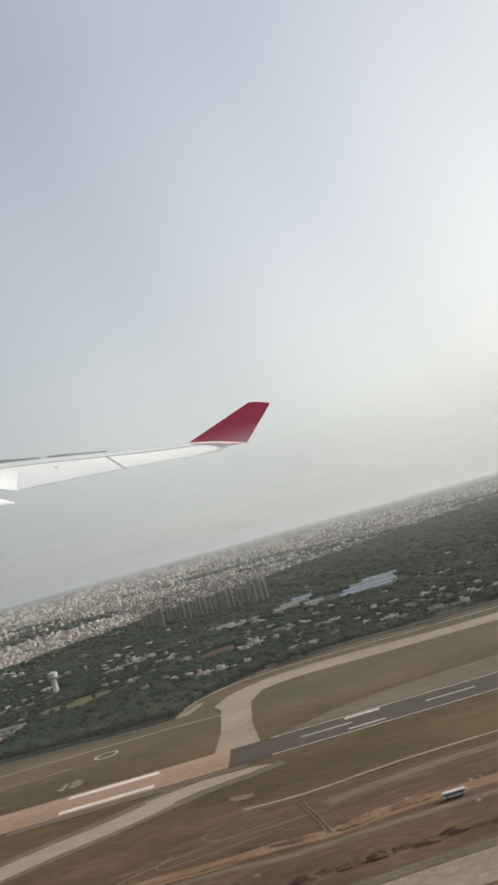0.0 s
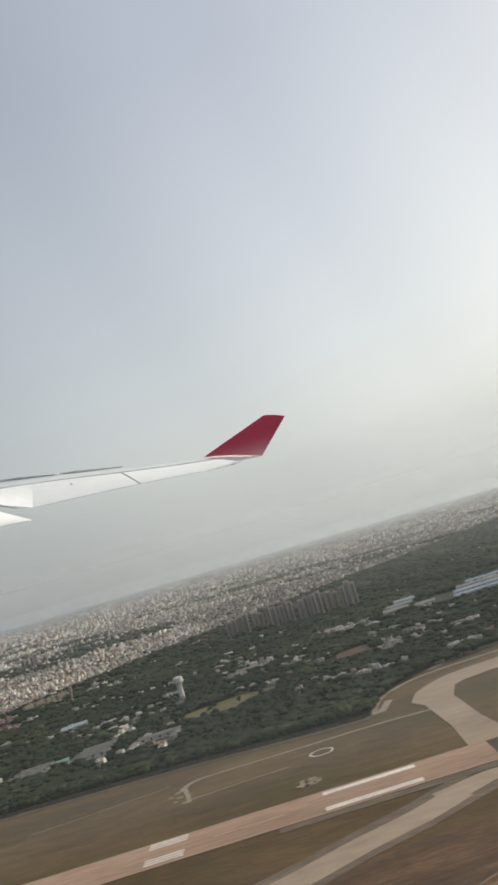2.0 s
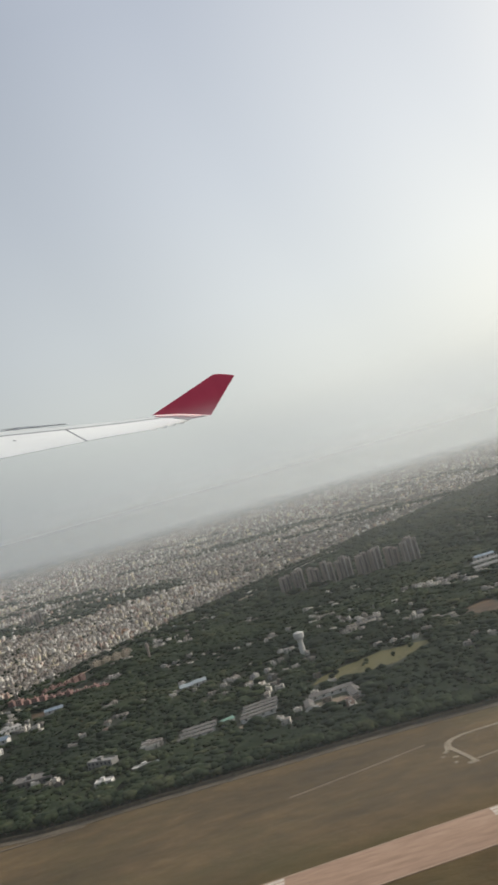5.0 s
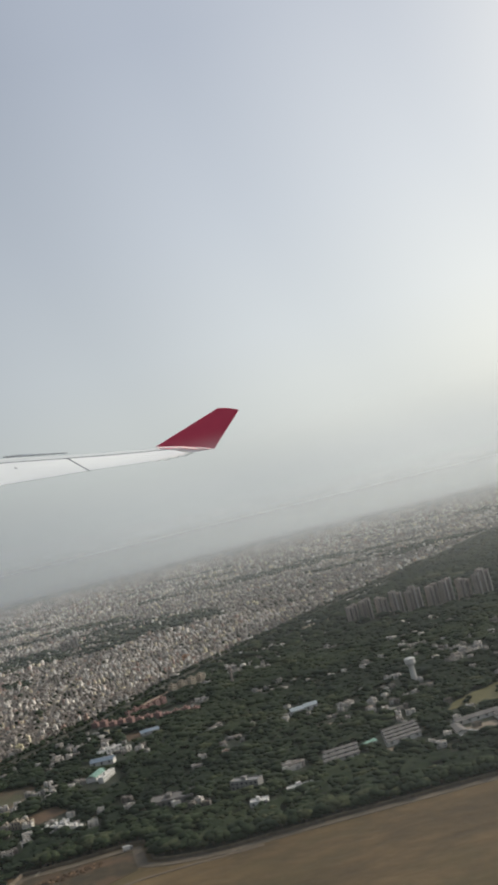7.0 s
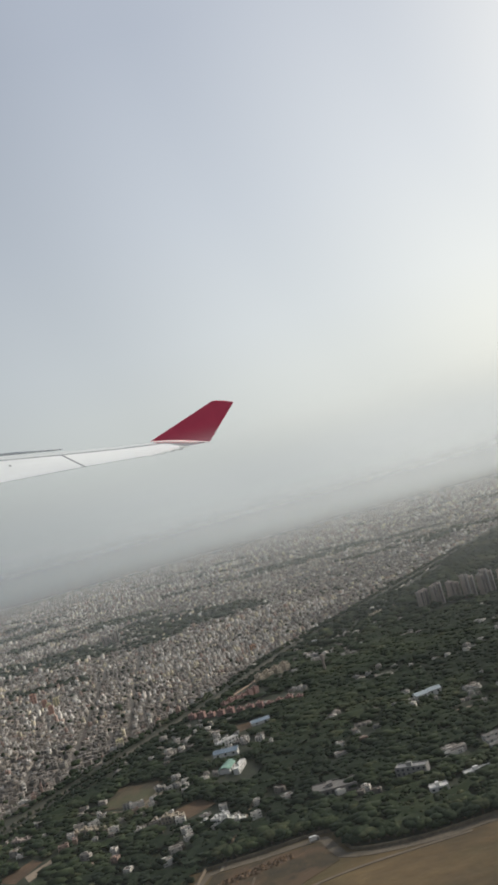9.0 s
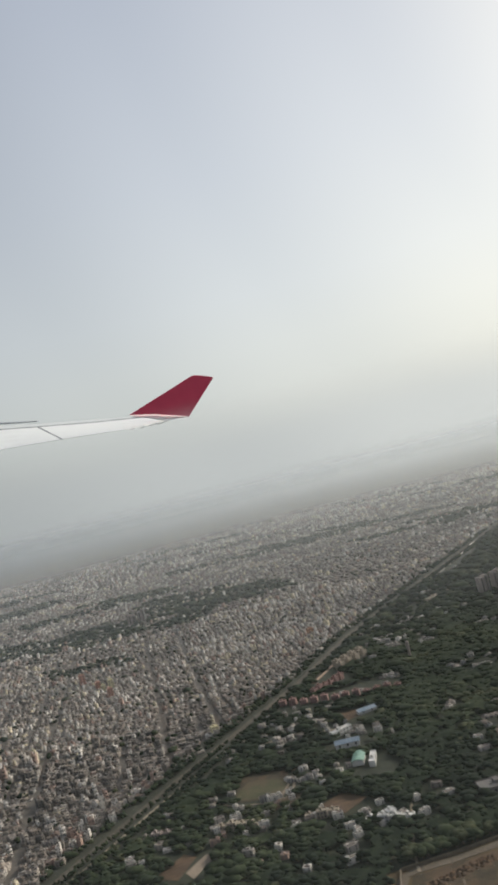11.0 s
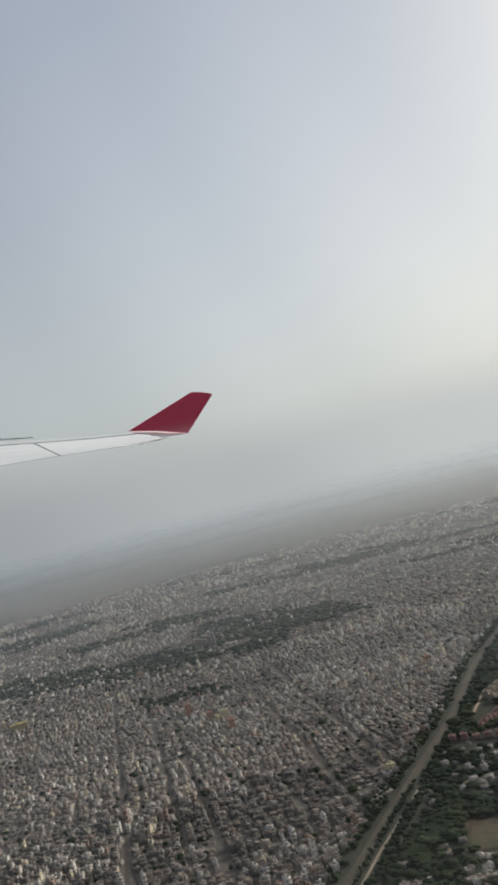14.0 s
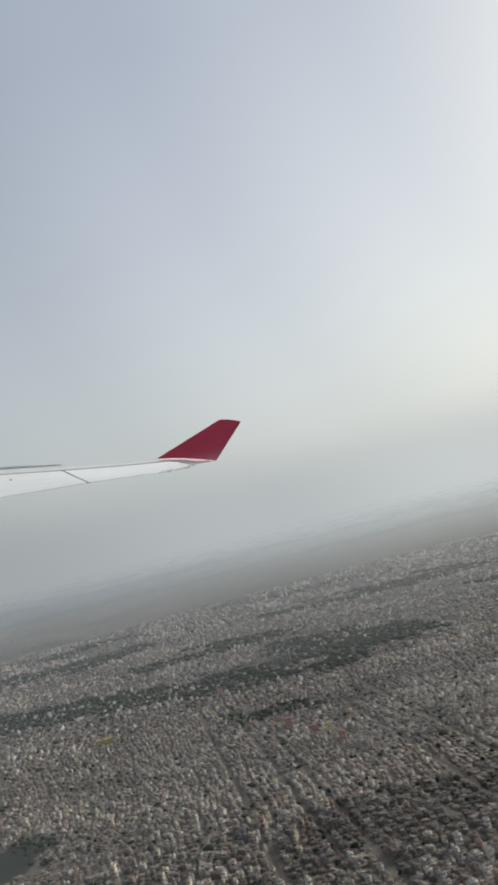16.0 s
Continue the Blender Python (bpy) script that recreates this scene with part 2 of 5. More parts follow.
# ---- building tools ----
def part(name, bm, material, parent=None, label=""):
    me = bpy.data.meshes.new(name)
    bm.to_mesh(me)
    bm.free()
    me.materials.append(material)
    ob = new(name, me)
    ob.parent = parent
    if label:
        ob["label"] = label
    return ob


def box(bm, x0, y0, z0, x1, y1, z1, bevel=0.0):
    m = Matrix.Translation(((x0 + x1) / 2, (y0 + y1) / 2, (z0 + z1) / 2)) @ Matrix.Diagonal((x1 - x0, y1 - y0, z1 - z0, 1))
    made = bmesh.ops.create_cube(bm, size=1, matrix=m)["verts"]
    if bevel:
        edges = list({e for v in made for e in v.link_edges})
        bmesh.ops.bevel(bm, geom=edges, offset=bevel, segments=1, affect="EDGES")
    return made


def box_mesh(*args, bevel=0.0):
    bm = bmesh.new()
    box(bm, *args, bevel=bevel)
    return bm


def sheet(name, points, z, material, label, category, kind="structure"):
    """A flat slab with a thin skirt, its outline given as (x, y)."""
    bm = bmesh.new()
    top = [bm.verts.new((x, y, z)) for x, y in points]
    f = bm.faces.new(top)
    f.normal_update()
    if f.normal.z < 0:
        f.normal_flip()
    low = [bm.verts.new((x, y, -0.05)) for x, y in points]
    n = len(points)
    for i in range(n):
        bm.faces.new((top[i], low[i], low[(i + 1) % n], top[(i + 1) % n]))
    return tagged(part(name, bm, material), label, category, kind=kind)


def blob(name, x, y, rx, ry, z, material, label, category, turn=0.0, seed=1, ragged=0.25):
    """A flat patch with an uneven rim."""
    r, pts = random.Random(seed), []
    c, s = math.cos(radians(turn)), math.sin(radians(turn))
    for i in range(26):
        a, k = i * math.tau / 26, 1 + ragged * (r.random() * 2 - 1)
        u, w = rx * k * math.cos(a), ry * k * math.sin(a)
        pts.append((x + u * c - w * s, y + u * s + w * c))
    return sheet(name, pts, z, material, label, category)


def mound(name, x, y, rx, ry, h, material, label, category, turn=0.0, seed=1):
    """A low uneven heap."""
    bm, r = bmesh.new(), random.Random(seed)
    c, s = math.cos(radians(turn)), math.sin(radians(turn))
    rings = []
    for j, (k, z) in enumerate(((1.0, -0.05), (0.8, 0.35), (0.5, 0.75), (0.2, 1.0))):
        ring = []
        for i in range(18):
            a, q = i * math.tau / 18, k * (1 + 0.22 * (r.random() * 2 - 1))
            u, w = rx * q * math.cos(a), ry * q * math.sin(a)
            ring.append(bm.verts.new((x + u * c - w * s, y + u * s + w * c, z * h * (0.8 + 0.4 * r.random()) if j else -0.05)))
        rings.append(ring)
    for p, q in zip(rings, rings[1:]):
        for i in range(18):
            bm.faces.new((p[i], p[(i + 1) % 18], q[(i + 1) % 18], q[i]))
    bm.faces.new(rings[-1])
    bmesh.ops.recalc_face_normals(bm, faces=bm.faces)
    return tagged(part(name, bm, material), label, category)


def smooth_line(points, step=4.0):
    """A Catmull-Rom line through the points."""
    p = [Vector(q) for q in points]
    p = [2 * p[0] - p[1]] + p + [2 * p[-1] - p[-2]]
    out = []
    for a, b, c, d in zip(p, p[1:], p[2:], p[3:]):
        n = max(2, int((c - b).length / step))
        for i in range(n):
            s = i / n
            out.append(0.5 * (2 * b + (c - a) * s + (2 * a - 5 * b + 4 * c - d) * s * s + (3 * b - a - 3 * c + d) * s ** 3))
    return out + [p[-2]]


def strip_outline(points, width):
    line = smooth_line(points)
    left, right = [], []
    for i, q in enumerate(line):
        d = (line[min(i + 1, len(line) - 1)] - line[max(i - 1, 0)]).normalized()
        n = Vector((-d.y, d.x))
        left.append(q + n * width / 2)
        right.append(q - n * width / 2)
    return left, right


def ribbon(name, points, width, z, material, label, category, kind="structure"):
    """A road, track or line along the points, with a skirt on both sides."""
    left, right = strip_outline(points, width)
    bm = bmesh.new()
    rows = []
    for a, b in zip(left, right):
        rows.append([bm.verts.new((a.x, a.y, -0.05)), bm.verts.new((a.x, a.y, z)), bm.verts.new((b.x, b.y, z)), bm.verts.new((b.x, b.y, -0.05))])
    for r, s in zip(rows, rows[1:]):
        for k in range(3):
            bm.faces.new((r[k], r[k + 1], s[k + 1], s[k]))
    bmesh.ops.recalc_face_normals(bm, faces=bm.faces)
    return tagged(part(name, bm, material), label, category, kind=kind)


class Batch:
    """Many copies of small templates, joined into one mesh, with one float attribute."""

    def __init__(self, attribute):
        self.attribute, self.verts, self.faces, self.mats, self.values, self.count = attribute, [], [], [], [], 0

    def add(self, template, placed, values):
        """template: (verts n x 3, quads m x 4, material index m). placed: k x 3 x 4 matrices."""
        v, f, mi = template
        k = len(placed)
        if not k:
            return
        placed = np.asarray(placed)
        out = np.einsum("kij,nj->kni", placed[:, :, :3], v) + placed[:, None, :, 3]
        self.verts.append(out.reshape(-1, 3))
        self.faces.append((f[None] + (np.arange(k) * len(v))[:, None, None] + self.count).reshape(-1, f.shape[1]))
        self.mats.append(np.tile(mi, k))
        self.values.append(np.repeat(np.asarray(values), len(v)))
        self.count += k * len(v)

    def build(self, name, materials, smooth=False):
        v = np.concatenate(self.verts)
        sizes = np.concatenate([np.full(len(f), f.shape[1]) for f in self.faces])
        loops = np.concatenate([f.ravel() for f in self.faces])
        me = bpy.data.meshes.new(name)
        me.vertices.add(len(v))
        me.vertices.foreach_set("co", v.astype(np.float32).ravel())
        me.loops.add(len(loops))
        me.loops.foreach_set("vertex_index", loops.astype(np.int32))
        me.polygons.add(len(sizes))
        me.polygons.foreach_set("loop_start", (np.cumsum(sizes) - sizes).astype(np.int32))
        me.polygons.foreach_set("material_index", np.concatenate(self.mats).astype(np.int32))
        if smooth:
            me.polygons.foreach_set("use_smooth", np.ones(len(sizes), bool))
        me.update(calc_edges=True)
        at = me.attributes.new(self.attribute, "FLOAT", "POINT")
        at.data.foreach_set("value", np.concatenate(self.values).astype(np.float32))
        for m in materials:
            me.materials.append(m)
        return new(name, me)


def boxes_template(parts, roof=None):
    """parts: (x0, y0, z0, x1, y1, z1, material index); the underside is left open; roof: another slot for the tops of slot 0."""
    v, f, m = [], [], []
    for x0, y0, z0, x1, y1, z1, mi in parts:
        n = len(v)
        v += [(x0, y0, z0), (x1, y0, z0), (x1, y1, z0), (x0, y1, z0), (x0, y0, z1), (x1, y0, z1), (x1, y1, z1), (x0, y1, z1)]
        f += [(n, n + 1, n + 5, n + 4), (n + 1, n + 2, n + 6, n + 5), (n + 2, n + 3, n + 7, n + 6), (n + 3, n, n + 4, n + 7), (n + 4, n + 5, n + 6, n + 7)]
        m += [mi] * 4 + [roof if roof is not None and mi == 0 else mi]
    return np.array(v, float), np.array(f), np.array(m)


def placing(x, y, z, turn, sx, sy, sz):
    """k x 3 x 4 matrices from arrays (turn in radians)."""
    c, s = np.cos(turn), np.sin(turn)
    m = np.zeros((len(x), 3, 4))
    m[:, 0, 0], m[:, 0, 1], m[:, 1, 0], m[:, 1, 1], m[:, 2, 2] = c * sx, -s * sy, s * sx, c * sy, sz
    m[:, 0, 3], m[:, 1, 3], m[:, 2, 3] = x, y, z
    return m


rng = np.random.default_rng(7)

# ---- the plan ----
RAIL = [(-345, 240), (-304, 300), (-286, 327), (-264, 360), (-235, 402), (-204, 447), (-161, 519), (-97, 606), (-12, 719), (24, 768), (86, 852), (140, 930), (225, 1040), (400, 1220), (800, 1560), (1500, 2100)]
RX, RY = np.array([p[0] for p in RAIL], float), np.array([p[1] for p in RAIL], float)
EDGE = [(-420, 200), (-226, 226), (-217, 250.5), (-187, 250.5), (-184.5, 237), (-170, 231.5), (-147, 231), (-83, 228), (-50, 224), (-33, 223), (-30, 237), (-24, 247), (-12, 260), (14, 264.8), (33, 264.6), (67, 267), (300, 278), (900, 290)]
EX, EY = np.array([p[0] for p in EDGE], float), np.array([p[1] for p in EDGE], float)


def rail_x(y):
    return np.interp(y, RY, RX)


def edge_y(x):
    return np.interp(x, EX, EY)


def inside(x, y, poly):
    """Which of the points lie in the outline."""
    x, y = np.asarray(x, float), np.asarray(y, float)
    hit = np.zeros(x.shape, bool)
    for (x0, y0), (x1, y1) in zip(poly, poly[1:] + poly[:1]):
        cross = (y0 > y) != (y1 > y)
        hit ^= cross & (x < (x1 - x0) * (y - y0) / (y1 - y0 + 1e-9) + x0)
    return hit


PARKS = [
    [(-640, 930), (-560, 960), (-500, 918), (-430, 900), (-371, 852), (-279, 768), (-268, 745), (-315, 735), (-372, 775), (-430, 800), (-520, 838), (-640, 880)],
    [(-346, 662), (-312, 650), (-286, 640), (-280, 628), (-297, 612), (-322, 625), (-348, 640)],
    [(-268, 945), (-186, 905), (-140, 790), (-150, 765), (-203, 790), (-262, 822), (-285, 880)],
    [(-478, 515), (-449, 513), (-443, 492), (-448, 464), (-470, 455), (-490, 470)],
    [(-250, 1240), (-60, 1180), (120, 1150), (140, 1115), (-60, 1120), (-250, 1185)],
    [(-820, 1330), (-600, 1290), (-380, 1230), (-380, 1195), (-600, 1230), (-820, 1270)],
]
POND = [(-476, 509), (-450, 508), (-446, 492), (-450, 470), (-468, 462), (-485, 475)]
FIELD_A = [(-243, 346), (-229, 336), (-235, 315), (-249, 322)]
GOLF = [(-97, 292), (-93, 299), (-84, 305), (-70, 311), (-54, 307), (-56, 302), (-70, 290), (-82, 290)]
BARE = [(-36, 334), (-21, 345), (-18, 318), (-31, 323)]


def green_belt(x, y):
    """How far a place lies inside the uneven wooded belts between the quarters of the city (above 0: inside)."""
    u, w = x + 30 * np.sin(y * 0.017 + 0.6), y + 26 * np.sin(x * 0.012 + 2.0) + 9 * np.sin(x * 0.05 + y * 0.02)
    v = np.sin(w * 0.027 + 0.5 * np.sin(u * 0.009)) + 0.9 * np.sin(u * 0.0155 + w * 0.006 + 1.0) + 0.45 * np.sin(u * 0.052 + 2.2 * np.sin(w * 0.03)) + 0.3 * np.sin(w * 0.09 + u * 0.03)
    return v - 1.30 + 0.35 * np.clip((y - 900) / 900, 0, 1) - 2.0 * np.clip((640 - y) / 60, 0, 1)

# ---- ground, airfield ----
bm = bmesh.new()
bmesh.ops.create_grid(bm, x_segments=24, y_segments=24, size=9000)
for v in bm.verts:
    v.co.z = -0.06
tagged(part("ground", bm, M_SOIL), "dry brown grassland and bare soil", "ground", kind="structure")


def runway_y(x, low=True):
    return (162.0 if low else 175.3) + 0.045 * (x + 18)


def runway_piece(name, x0, x1, material, label, z=0.02, a=0.0, b=1.0):
    """A strip of the runway from x0 to x1; a and b: shares of its width."""
    def y(x, s):
        return runway_y(x) + s * (runway_y(x, False) - runway_y(x))
    return sheet(name, [(x0, y(x0, a)), (x1, y(x1, a)), (x1, y(x1, b)), (x0, y(x0, b))], z, material, label, "runway")


runway_piece("runway", -178, -17.3, M_PINK, "long worn reddish runway pavement")
runway_piece("runway", -17.3, 320, M_TARMAC, "dark asphalt runway beyond the threshold")
sheet("taxiway", [(-8, 176.4), (-3, 179.5), (6, 185.5), (18, 190), (40, 193), (320, 206), (320, 190), (40, 178.2)], 0.015, M_SHOULDER, "wide dusty shoulder beside the dark runway", "pavement")
for a, b in ((0.005, 0.03), (0.97, 0.995)):
    runway_piece("runway_marking", -178, -17.5, M_PALEPINK, "thin worn runway edge line", 0.05, a, b)
    runway_piece("runway_marking", -9, 320, M_PAINT, "thin white runway edge line", 0.05, a, b)
for a, b in ((0.10, 0.25), (0.78, 0.92)):
    runway_piece("runway_marking", -49.5, -31.6, M_PAINT, "broad white aiming point bar painted on runway", 0.06, a, b)
for x0, x1 in ((-82.3, -75.2), (-127, -119)):
    for a in (0.16, 0.245, 0.33, 0.76, 0.845, 0.93):
        runway_piece("runway_marking", x0, x1, M_PAINT, "thin white touchdown bar painted on runway", 0.06, a - 0.025, a + 0.025)
for x0, x1, a, b in ((6, 13.2, 0.80, 0.90), (6, 13.2, 0.17, 0.22), (-3, 7, 0.50, 0.535), (22, 32, 0.50, 0.535), (47, 57, 0.50, 0.535)):
    runway_piece("runway_marking", x0, x1, M_PAINT, "white bar painted on the dark runway", 0.06, a, b)

sheet("taxiway", [(-20.6, 174.8), (-11.2, 175.4), (-13, 194), (-13.4, 219), (-10.5, 230), (-7, 232.5), (0, 234.5), (10, 235), (34, 235), (60, 236.5), (320, 247), (320, 258), (60, 247.5), (38, 246.4), (22, 247.6), (10, 248), (-2, 246.5), (-10, 244), (-16, 239), (-20.5, 233), (-23.2, 223.5), (-21, 217), (-20, 192)], 0.03, M_TAXI, "pale concrete taxiway curving away from the runway", "taxiway")
ribbon("taxiway", [(-118, 96), (-90, 113), (-66, 130), (-54, 136.6), (-45, 142), (-36, 146.2), (-28, 151.6)], 6.6, 0.025, M_TAXI, "pale diagonal taxiway joining the runway", "taxiway")
sheet("runway", [(-58, 157.4), (-14, 158.9), (-13, 161.9), (-58, 160.0)], 0.012, M_SHOULDER, "dark worn shoulder of the runway", "runway")
sheet("taxiway", [(-30, 147.6), (-22, 152.4), (-13, 155.0), (-9, 156.8), (-13, 158.3), (-22, 158.4), (-32, 154.6)], 0.022, M_TAXI, "pale tapering edge of the diagonal taxiway", "taxiway")
ribbon("taxiway", [(-118, 91.5), (-90, 108.5), (-66, 125.8), (-54, 132.2), (-45, 137.6), (-36, 141.8), (-28, 147.0), (-21, 150.8), (-13, 153.4), (-7, 155.8)], 3.0, 0.012, M_SHOULDER, "dusty shoulder of the diagonal taxiway", "pavement")
ribbon("road", [(-32.6, 222.5), (-31.6, 230), (-29, 239), (-24, 246), (-18, 251), (-8, 254.5), (14, 256.5), (40, 256.6), (67, 258), (300, 268)], 1.6, 0.035, M_PATH, "pale service road looping along the trees", "road")
ribbon("road", [(-12, 257.5), (-6, 261.5), (14, 262.2), (43, 260.8), (67, 263.4), (300, 274.5)], 2.6, 0.04, M_SHOULDER, "grey patrol road along the boundary wall", "road")
ribbon("road", [(-31, 223), (-29, 229), (-27.5, 234)], 2.0, 0.055, M_PATH, "pale spur of the service road", "road")
ribbon("road", [(-226, 222), (-221.5, 236), (-217.5, 247), (-205, 247.4), (-189.5, 246.8), (-187.4, 235), (-170, 229), (-147, 228.8), (-83, 225.8), (-50, 221.6), (-34, 220.6)], 2.6, 0.03, M_ROAD, "grey perimeter road in front of the trees", "road")
ribbon("road", [(-80, 204), (-78.6, 209), (-74, 210.8), (-62, 211.2), (-34, 212.5), (-20.5, 211.5)], 0.9, 0.02, M_PATH, "narrow pale track in the grass", "track")
ribbon("road", [(-77.0, 193.5), (-77.6, 198), (-78.6, 203), (-79.0, 206.4), (-77.4, 209.6), (-74, 210.9)], 1.0, 0.03, M_PATH, "hooked pale pavement at the end of a track", "track")
for x, y, rx in ((-80.6, 203.4, 0.7), (-81.8, 201.2, 0.5), (-79.6, 199.4, 0.6), (-80.4, 196.6, 0.45), (-77.8, 194.2, 0.9)):
    blob("pavement", x, y, rx, rx * 0.8, 0.04, M_PATH, "small broken patch of pale concrete", "pavement", 0, int(-x * 10), 0.3)
ribbon("road", [(-76.5, 195.2), (-66, 196.8), (-55, 198)], 0.5, 0.02, M_PATH, "faint track in the grass", "track")
ribbon("road", [(-114, 205), (-98, 208), (-83, 211.4)], 0.45, 0.015, M_TAN, "faint track in the grass", "track")
# construction ground in front of the runway
blob("ground", -2, 108, 92, 30, 0.003, M_DIRT, "rough dug brown earth of a construction site", "earth", 2, 5, 0.10)
ribbon("road", [(-14, 135.6), (-4, 135.2), (11, 138.2), (27, 139.6), (60, 142), (160, 147)], 0.8, 0.03, M_PATH, "narrow pale track along a bank", "track")
ribbon("ditch", [(-16, 133.2), (-4, 132.8), (11, 136.0), (27, 137.6), (60, 140), (160, 145)], 1.8, 0.02, M_EARTH, "dark earth bank beside the track", "bank")
ribbon("ditch", [(-70, 112), (-30, 120.5), (-8, 123.5), (8, 127), (27, 129.5), (90, 135)], 1.6, 0.02, M_EARTH, "dark earth bank across the dug ground", "bank")
ribbon("ground", [(-8, 126), (8, 131), (27, 133.5), (90, 138)], 2.6, 0.012, M_SHOULDER, "dusty strip of trodden earth", "earth")
for d in (-0.3, 0.3):
    ribbon("culvert", [(-5.2 + d, 131.4), (-3.4 + d, 124), (-2.0 + d, 116.4)], 0.14, 0.1, M_TAN, "pale concrete culvert edge", "culvert")
ribbon("culvert", [(-5.2, 131.2), (-3.4, 124), (-2.0, 116.6)], 0.34, 0.02, M_EARTH, "dark drain between culvert edges", "culvert")
for x, y, rx, ry, h, turn, seed in ((3.0, 118.0, 4.6, 1.5, 0.5, 22, 2), (9.5, 119.2, 4.4, 1.3, 0.35, 6, 3), (-7.0, 117.2, 3.4, 1.0, 0.3, -8, 4), (-17, 115.9, 6.0, 0.9, 0.25, -3, 6), (-27, 116.2, 5.0, 0.8, 0.2, 3, 7)):
    mound("sand_mound", x, y, rx, ry, h, M_ORANGE, "low heap of orange sand on dug earth", "sand heap", turn, seed)
ribbon("ground", [(-44, 113.4), (-29, 116.2), (-23, 116.4), (-16, 116.2), (-9, 117), (-2, 116.4), (10, 118.6), (40, 121)], 3.0, 0.018, M_ORANGE, "long strip of spread orange sand", "earth")
ribbon("road", [(-80, 107), (-23, 113.2), (-8, 112.6), (7, 114.0), (21, 114.8), (80, 117.6)], 1.3, 0.03, M_SHOULDER, "dusty site road", "road")
ribbon("road", [(-80, 105.6), (-23, 112.2), (-8, 111.6), (7, 113.0), (21, 113.8), (80, 116.6)], 0.35, 0.035, M_SHOULDER, "pale verge of the site road", "road")
M_REDEARTH = surface("dark_red_earth", [(0.1, (0.085, 0.050, 0.030)), (0.6, (0.125, 0.074, 0.046)), (1.0, (0.16, 0.098, 0.064))], 2.5, bump=0.3)
for k in range(16):
    x = -22 + k * 3.1
    mound("earth_mound", x, 103.0 + 0.07 * (x + 22) + 0.5 * math.sin(k * 2.3), 2.2, 0.8, 0.25 + 0.2 * (k % 3), M_REDEARTH if k % 3 else M_EARTH, "low heap of dark red turned earth", "earth heap", 5, 20 + k)
for k, (x, y, rx, ry) in enumerate(((-9, 109, 3, 1.2), (3, 109.4, 2.6, 1.0), (12, 111, 3.2, 1.2), (-18, 108.4, 4, 1.1), (1, 108.6, 1.4, 0.7), (16, 109, 3, 1), (-6, 127.5, 5, 1.6), (4, 123, 6, 1.4), (14, 125, 5, 1.3), (-16, 128, 5, 2), (22, 123.5, 6, 1.4), (-30, 123, 6, 2))):
    blob("ground", x, y, rx, ry, 0.01 + 0.001 * k, (M_EARTH, M_DIRT, M_DIRT)[k % 3], "trodden patch of bare earth", "earth", 6, 60 + k, 0.16)
for k, pts in enumerate(([(-11, 133), (-17, 131.5), (-20, 128), (-17, 125), (-8, 124.5)], [(-24, 124), (-26, 121.5), (-24, 119.8), (-16, 121.5), (-8, 123)], [(-36, 116), (-28, 121), (-20, 124), (-8, 127)])):
    ribbon("road", pts, 0.45, 0.028 + 0.002 * k, M_SHOULDER, "faint curved vehicle track in dug earth", "track")
for k, (x, y) in enumerate(((-12, 109), (9, 120.6), (18, 121), (17, 113.2), (19.5, 121.6))):
    mound("rubble_mound", x, y, 0.6, 0.4, 0.25, M_PATH, "small heap of whitish rubble", "rubble", 20 * k, 90 + k)
blob("ground", -14.5, 142.0, 1.9, 1.8, 0.022, M_SHOULDER, "pale trodden patch", "earth", 0, 44, 0.35)
ribbon("road", [(-60, 90.5), (-20, 96.5), (0, 98.6), (17, 100.2), (80, 105)], 2.2, 0.02, M_ROAD, "grey edge of the haul road", "road")
ribbon("road", [(-60, 85), (-20, 91), (0, 93.4), (17, 95.2), (80, 101)], 7.5, 0.03, M_TAN, "wide tan haul road", "road")

bm = bmesh.new()
ring = [(math.cos(a * math.tau / 48), math.sin(a * math.tau / 48)) for a in range(48)]
inner = [bm.verts.new((-47.6 + 2.35 * c, 202.2 + 2.35 * s, 0.05)) for c, s in ring]
outer = [bm.verts.new((-47.6 + 2.75 * c, 202.2 + 2.75 * s, 0.05)) for c, s in ring]
for i in range(48):
    bm.faces.new((inner[i], outer[i], outer[(i + 1) % 48], inner[(i + 1) % 48]))
tagged(part("signal_circle", bm, M_PAINT), "white painted ring on the dry grass", "marking", kind="structure")
pad = tagged(new("pavement"), "broken pale concrete pad in the dry grass", "pavement", kind="structure")
pad.location = (-51.6, 182.3, 0)
shuffle = random.Random(9)
for i in range(6):
    for j in range(5):
        if shuffle.random() < 0.15 or (i in (0, 5) and j in (0, 4)):
            continue
        slab = part("slab", box_mesh(-0.45, -0.47, -0.05, 0.45, 0.47, 0.05, bevel=0.015), M_PATH if shuffle.random() < 0.6 else M_SHOULDER, pad)
        slab.location = ((i - 2.5) * 0.86 + shuffle.uniform(-0.06, 0.06), (j - 2) * 1.0 + shuffle.uniform(-0.06, 0.06), shuffle.uniform(0, 0.03))
        slab.rotation_euler = (0, 0, shuffle.uniform(-0.06, 0.06))
runway_piece("runway_marking", -70, -57, M_PALEPINK, "faint worn centre line on the runway", 0.05, 0.47, 0.51)
for d, w in ((4.4, 4.0),):
    ribbon("taxiway", [(-118, 101), (-90, 117.6), (-66, 134.4), (-54, 141.0), (-45, 146.4), (-37, 150.6), (-30, 155.4), (-25, 158.5)], w, 0.011, M_SHOULDER, "dusty grey shoulder of the diagonal taxiway", "pavement")

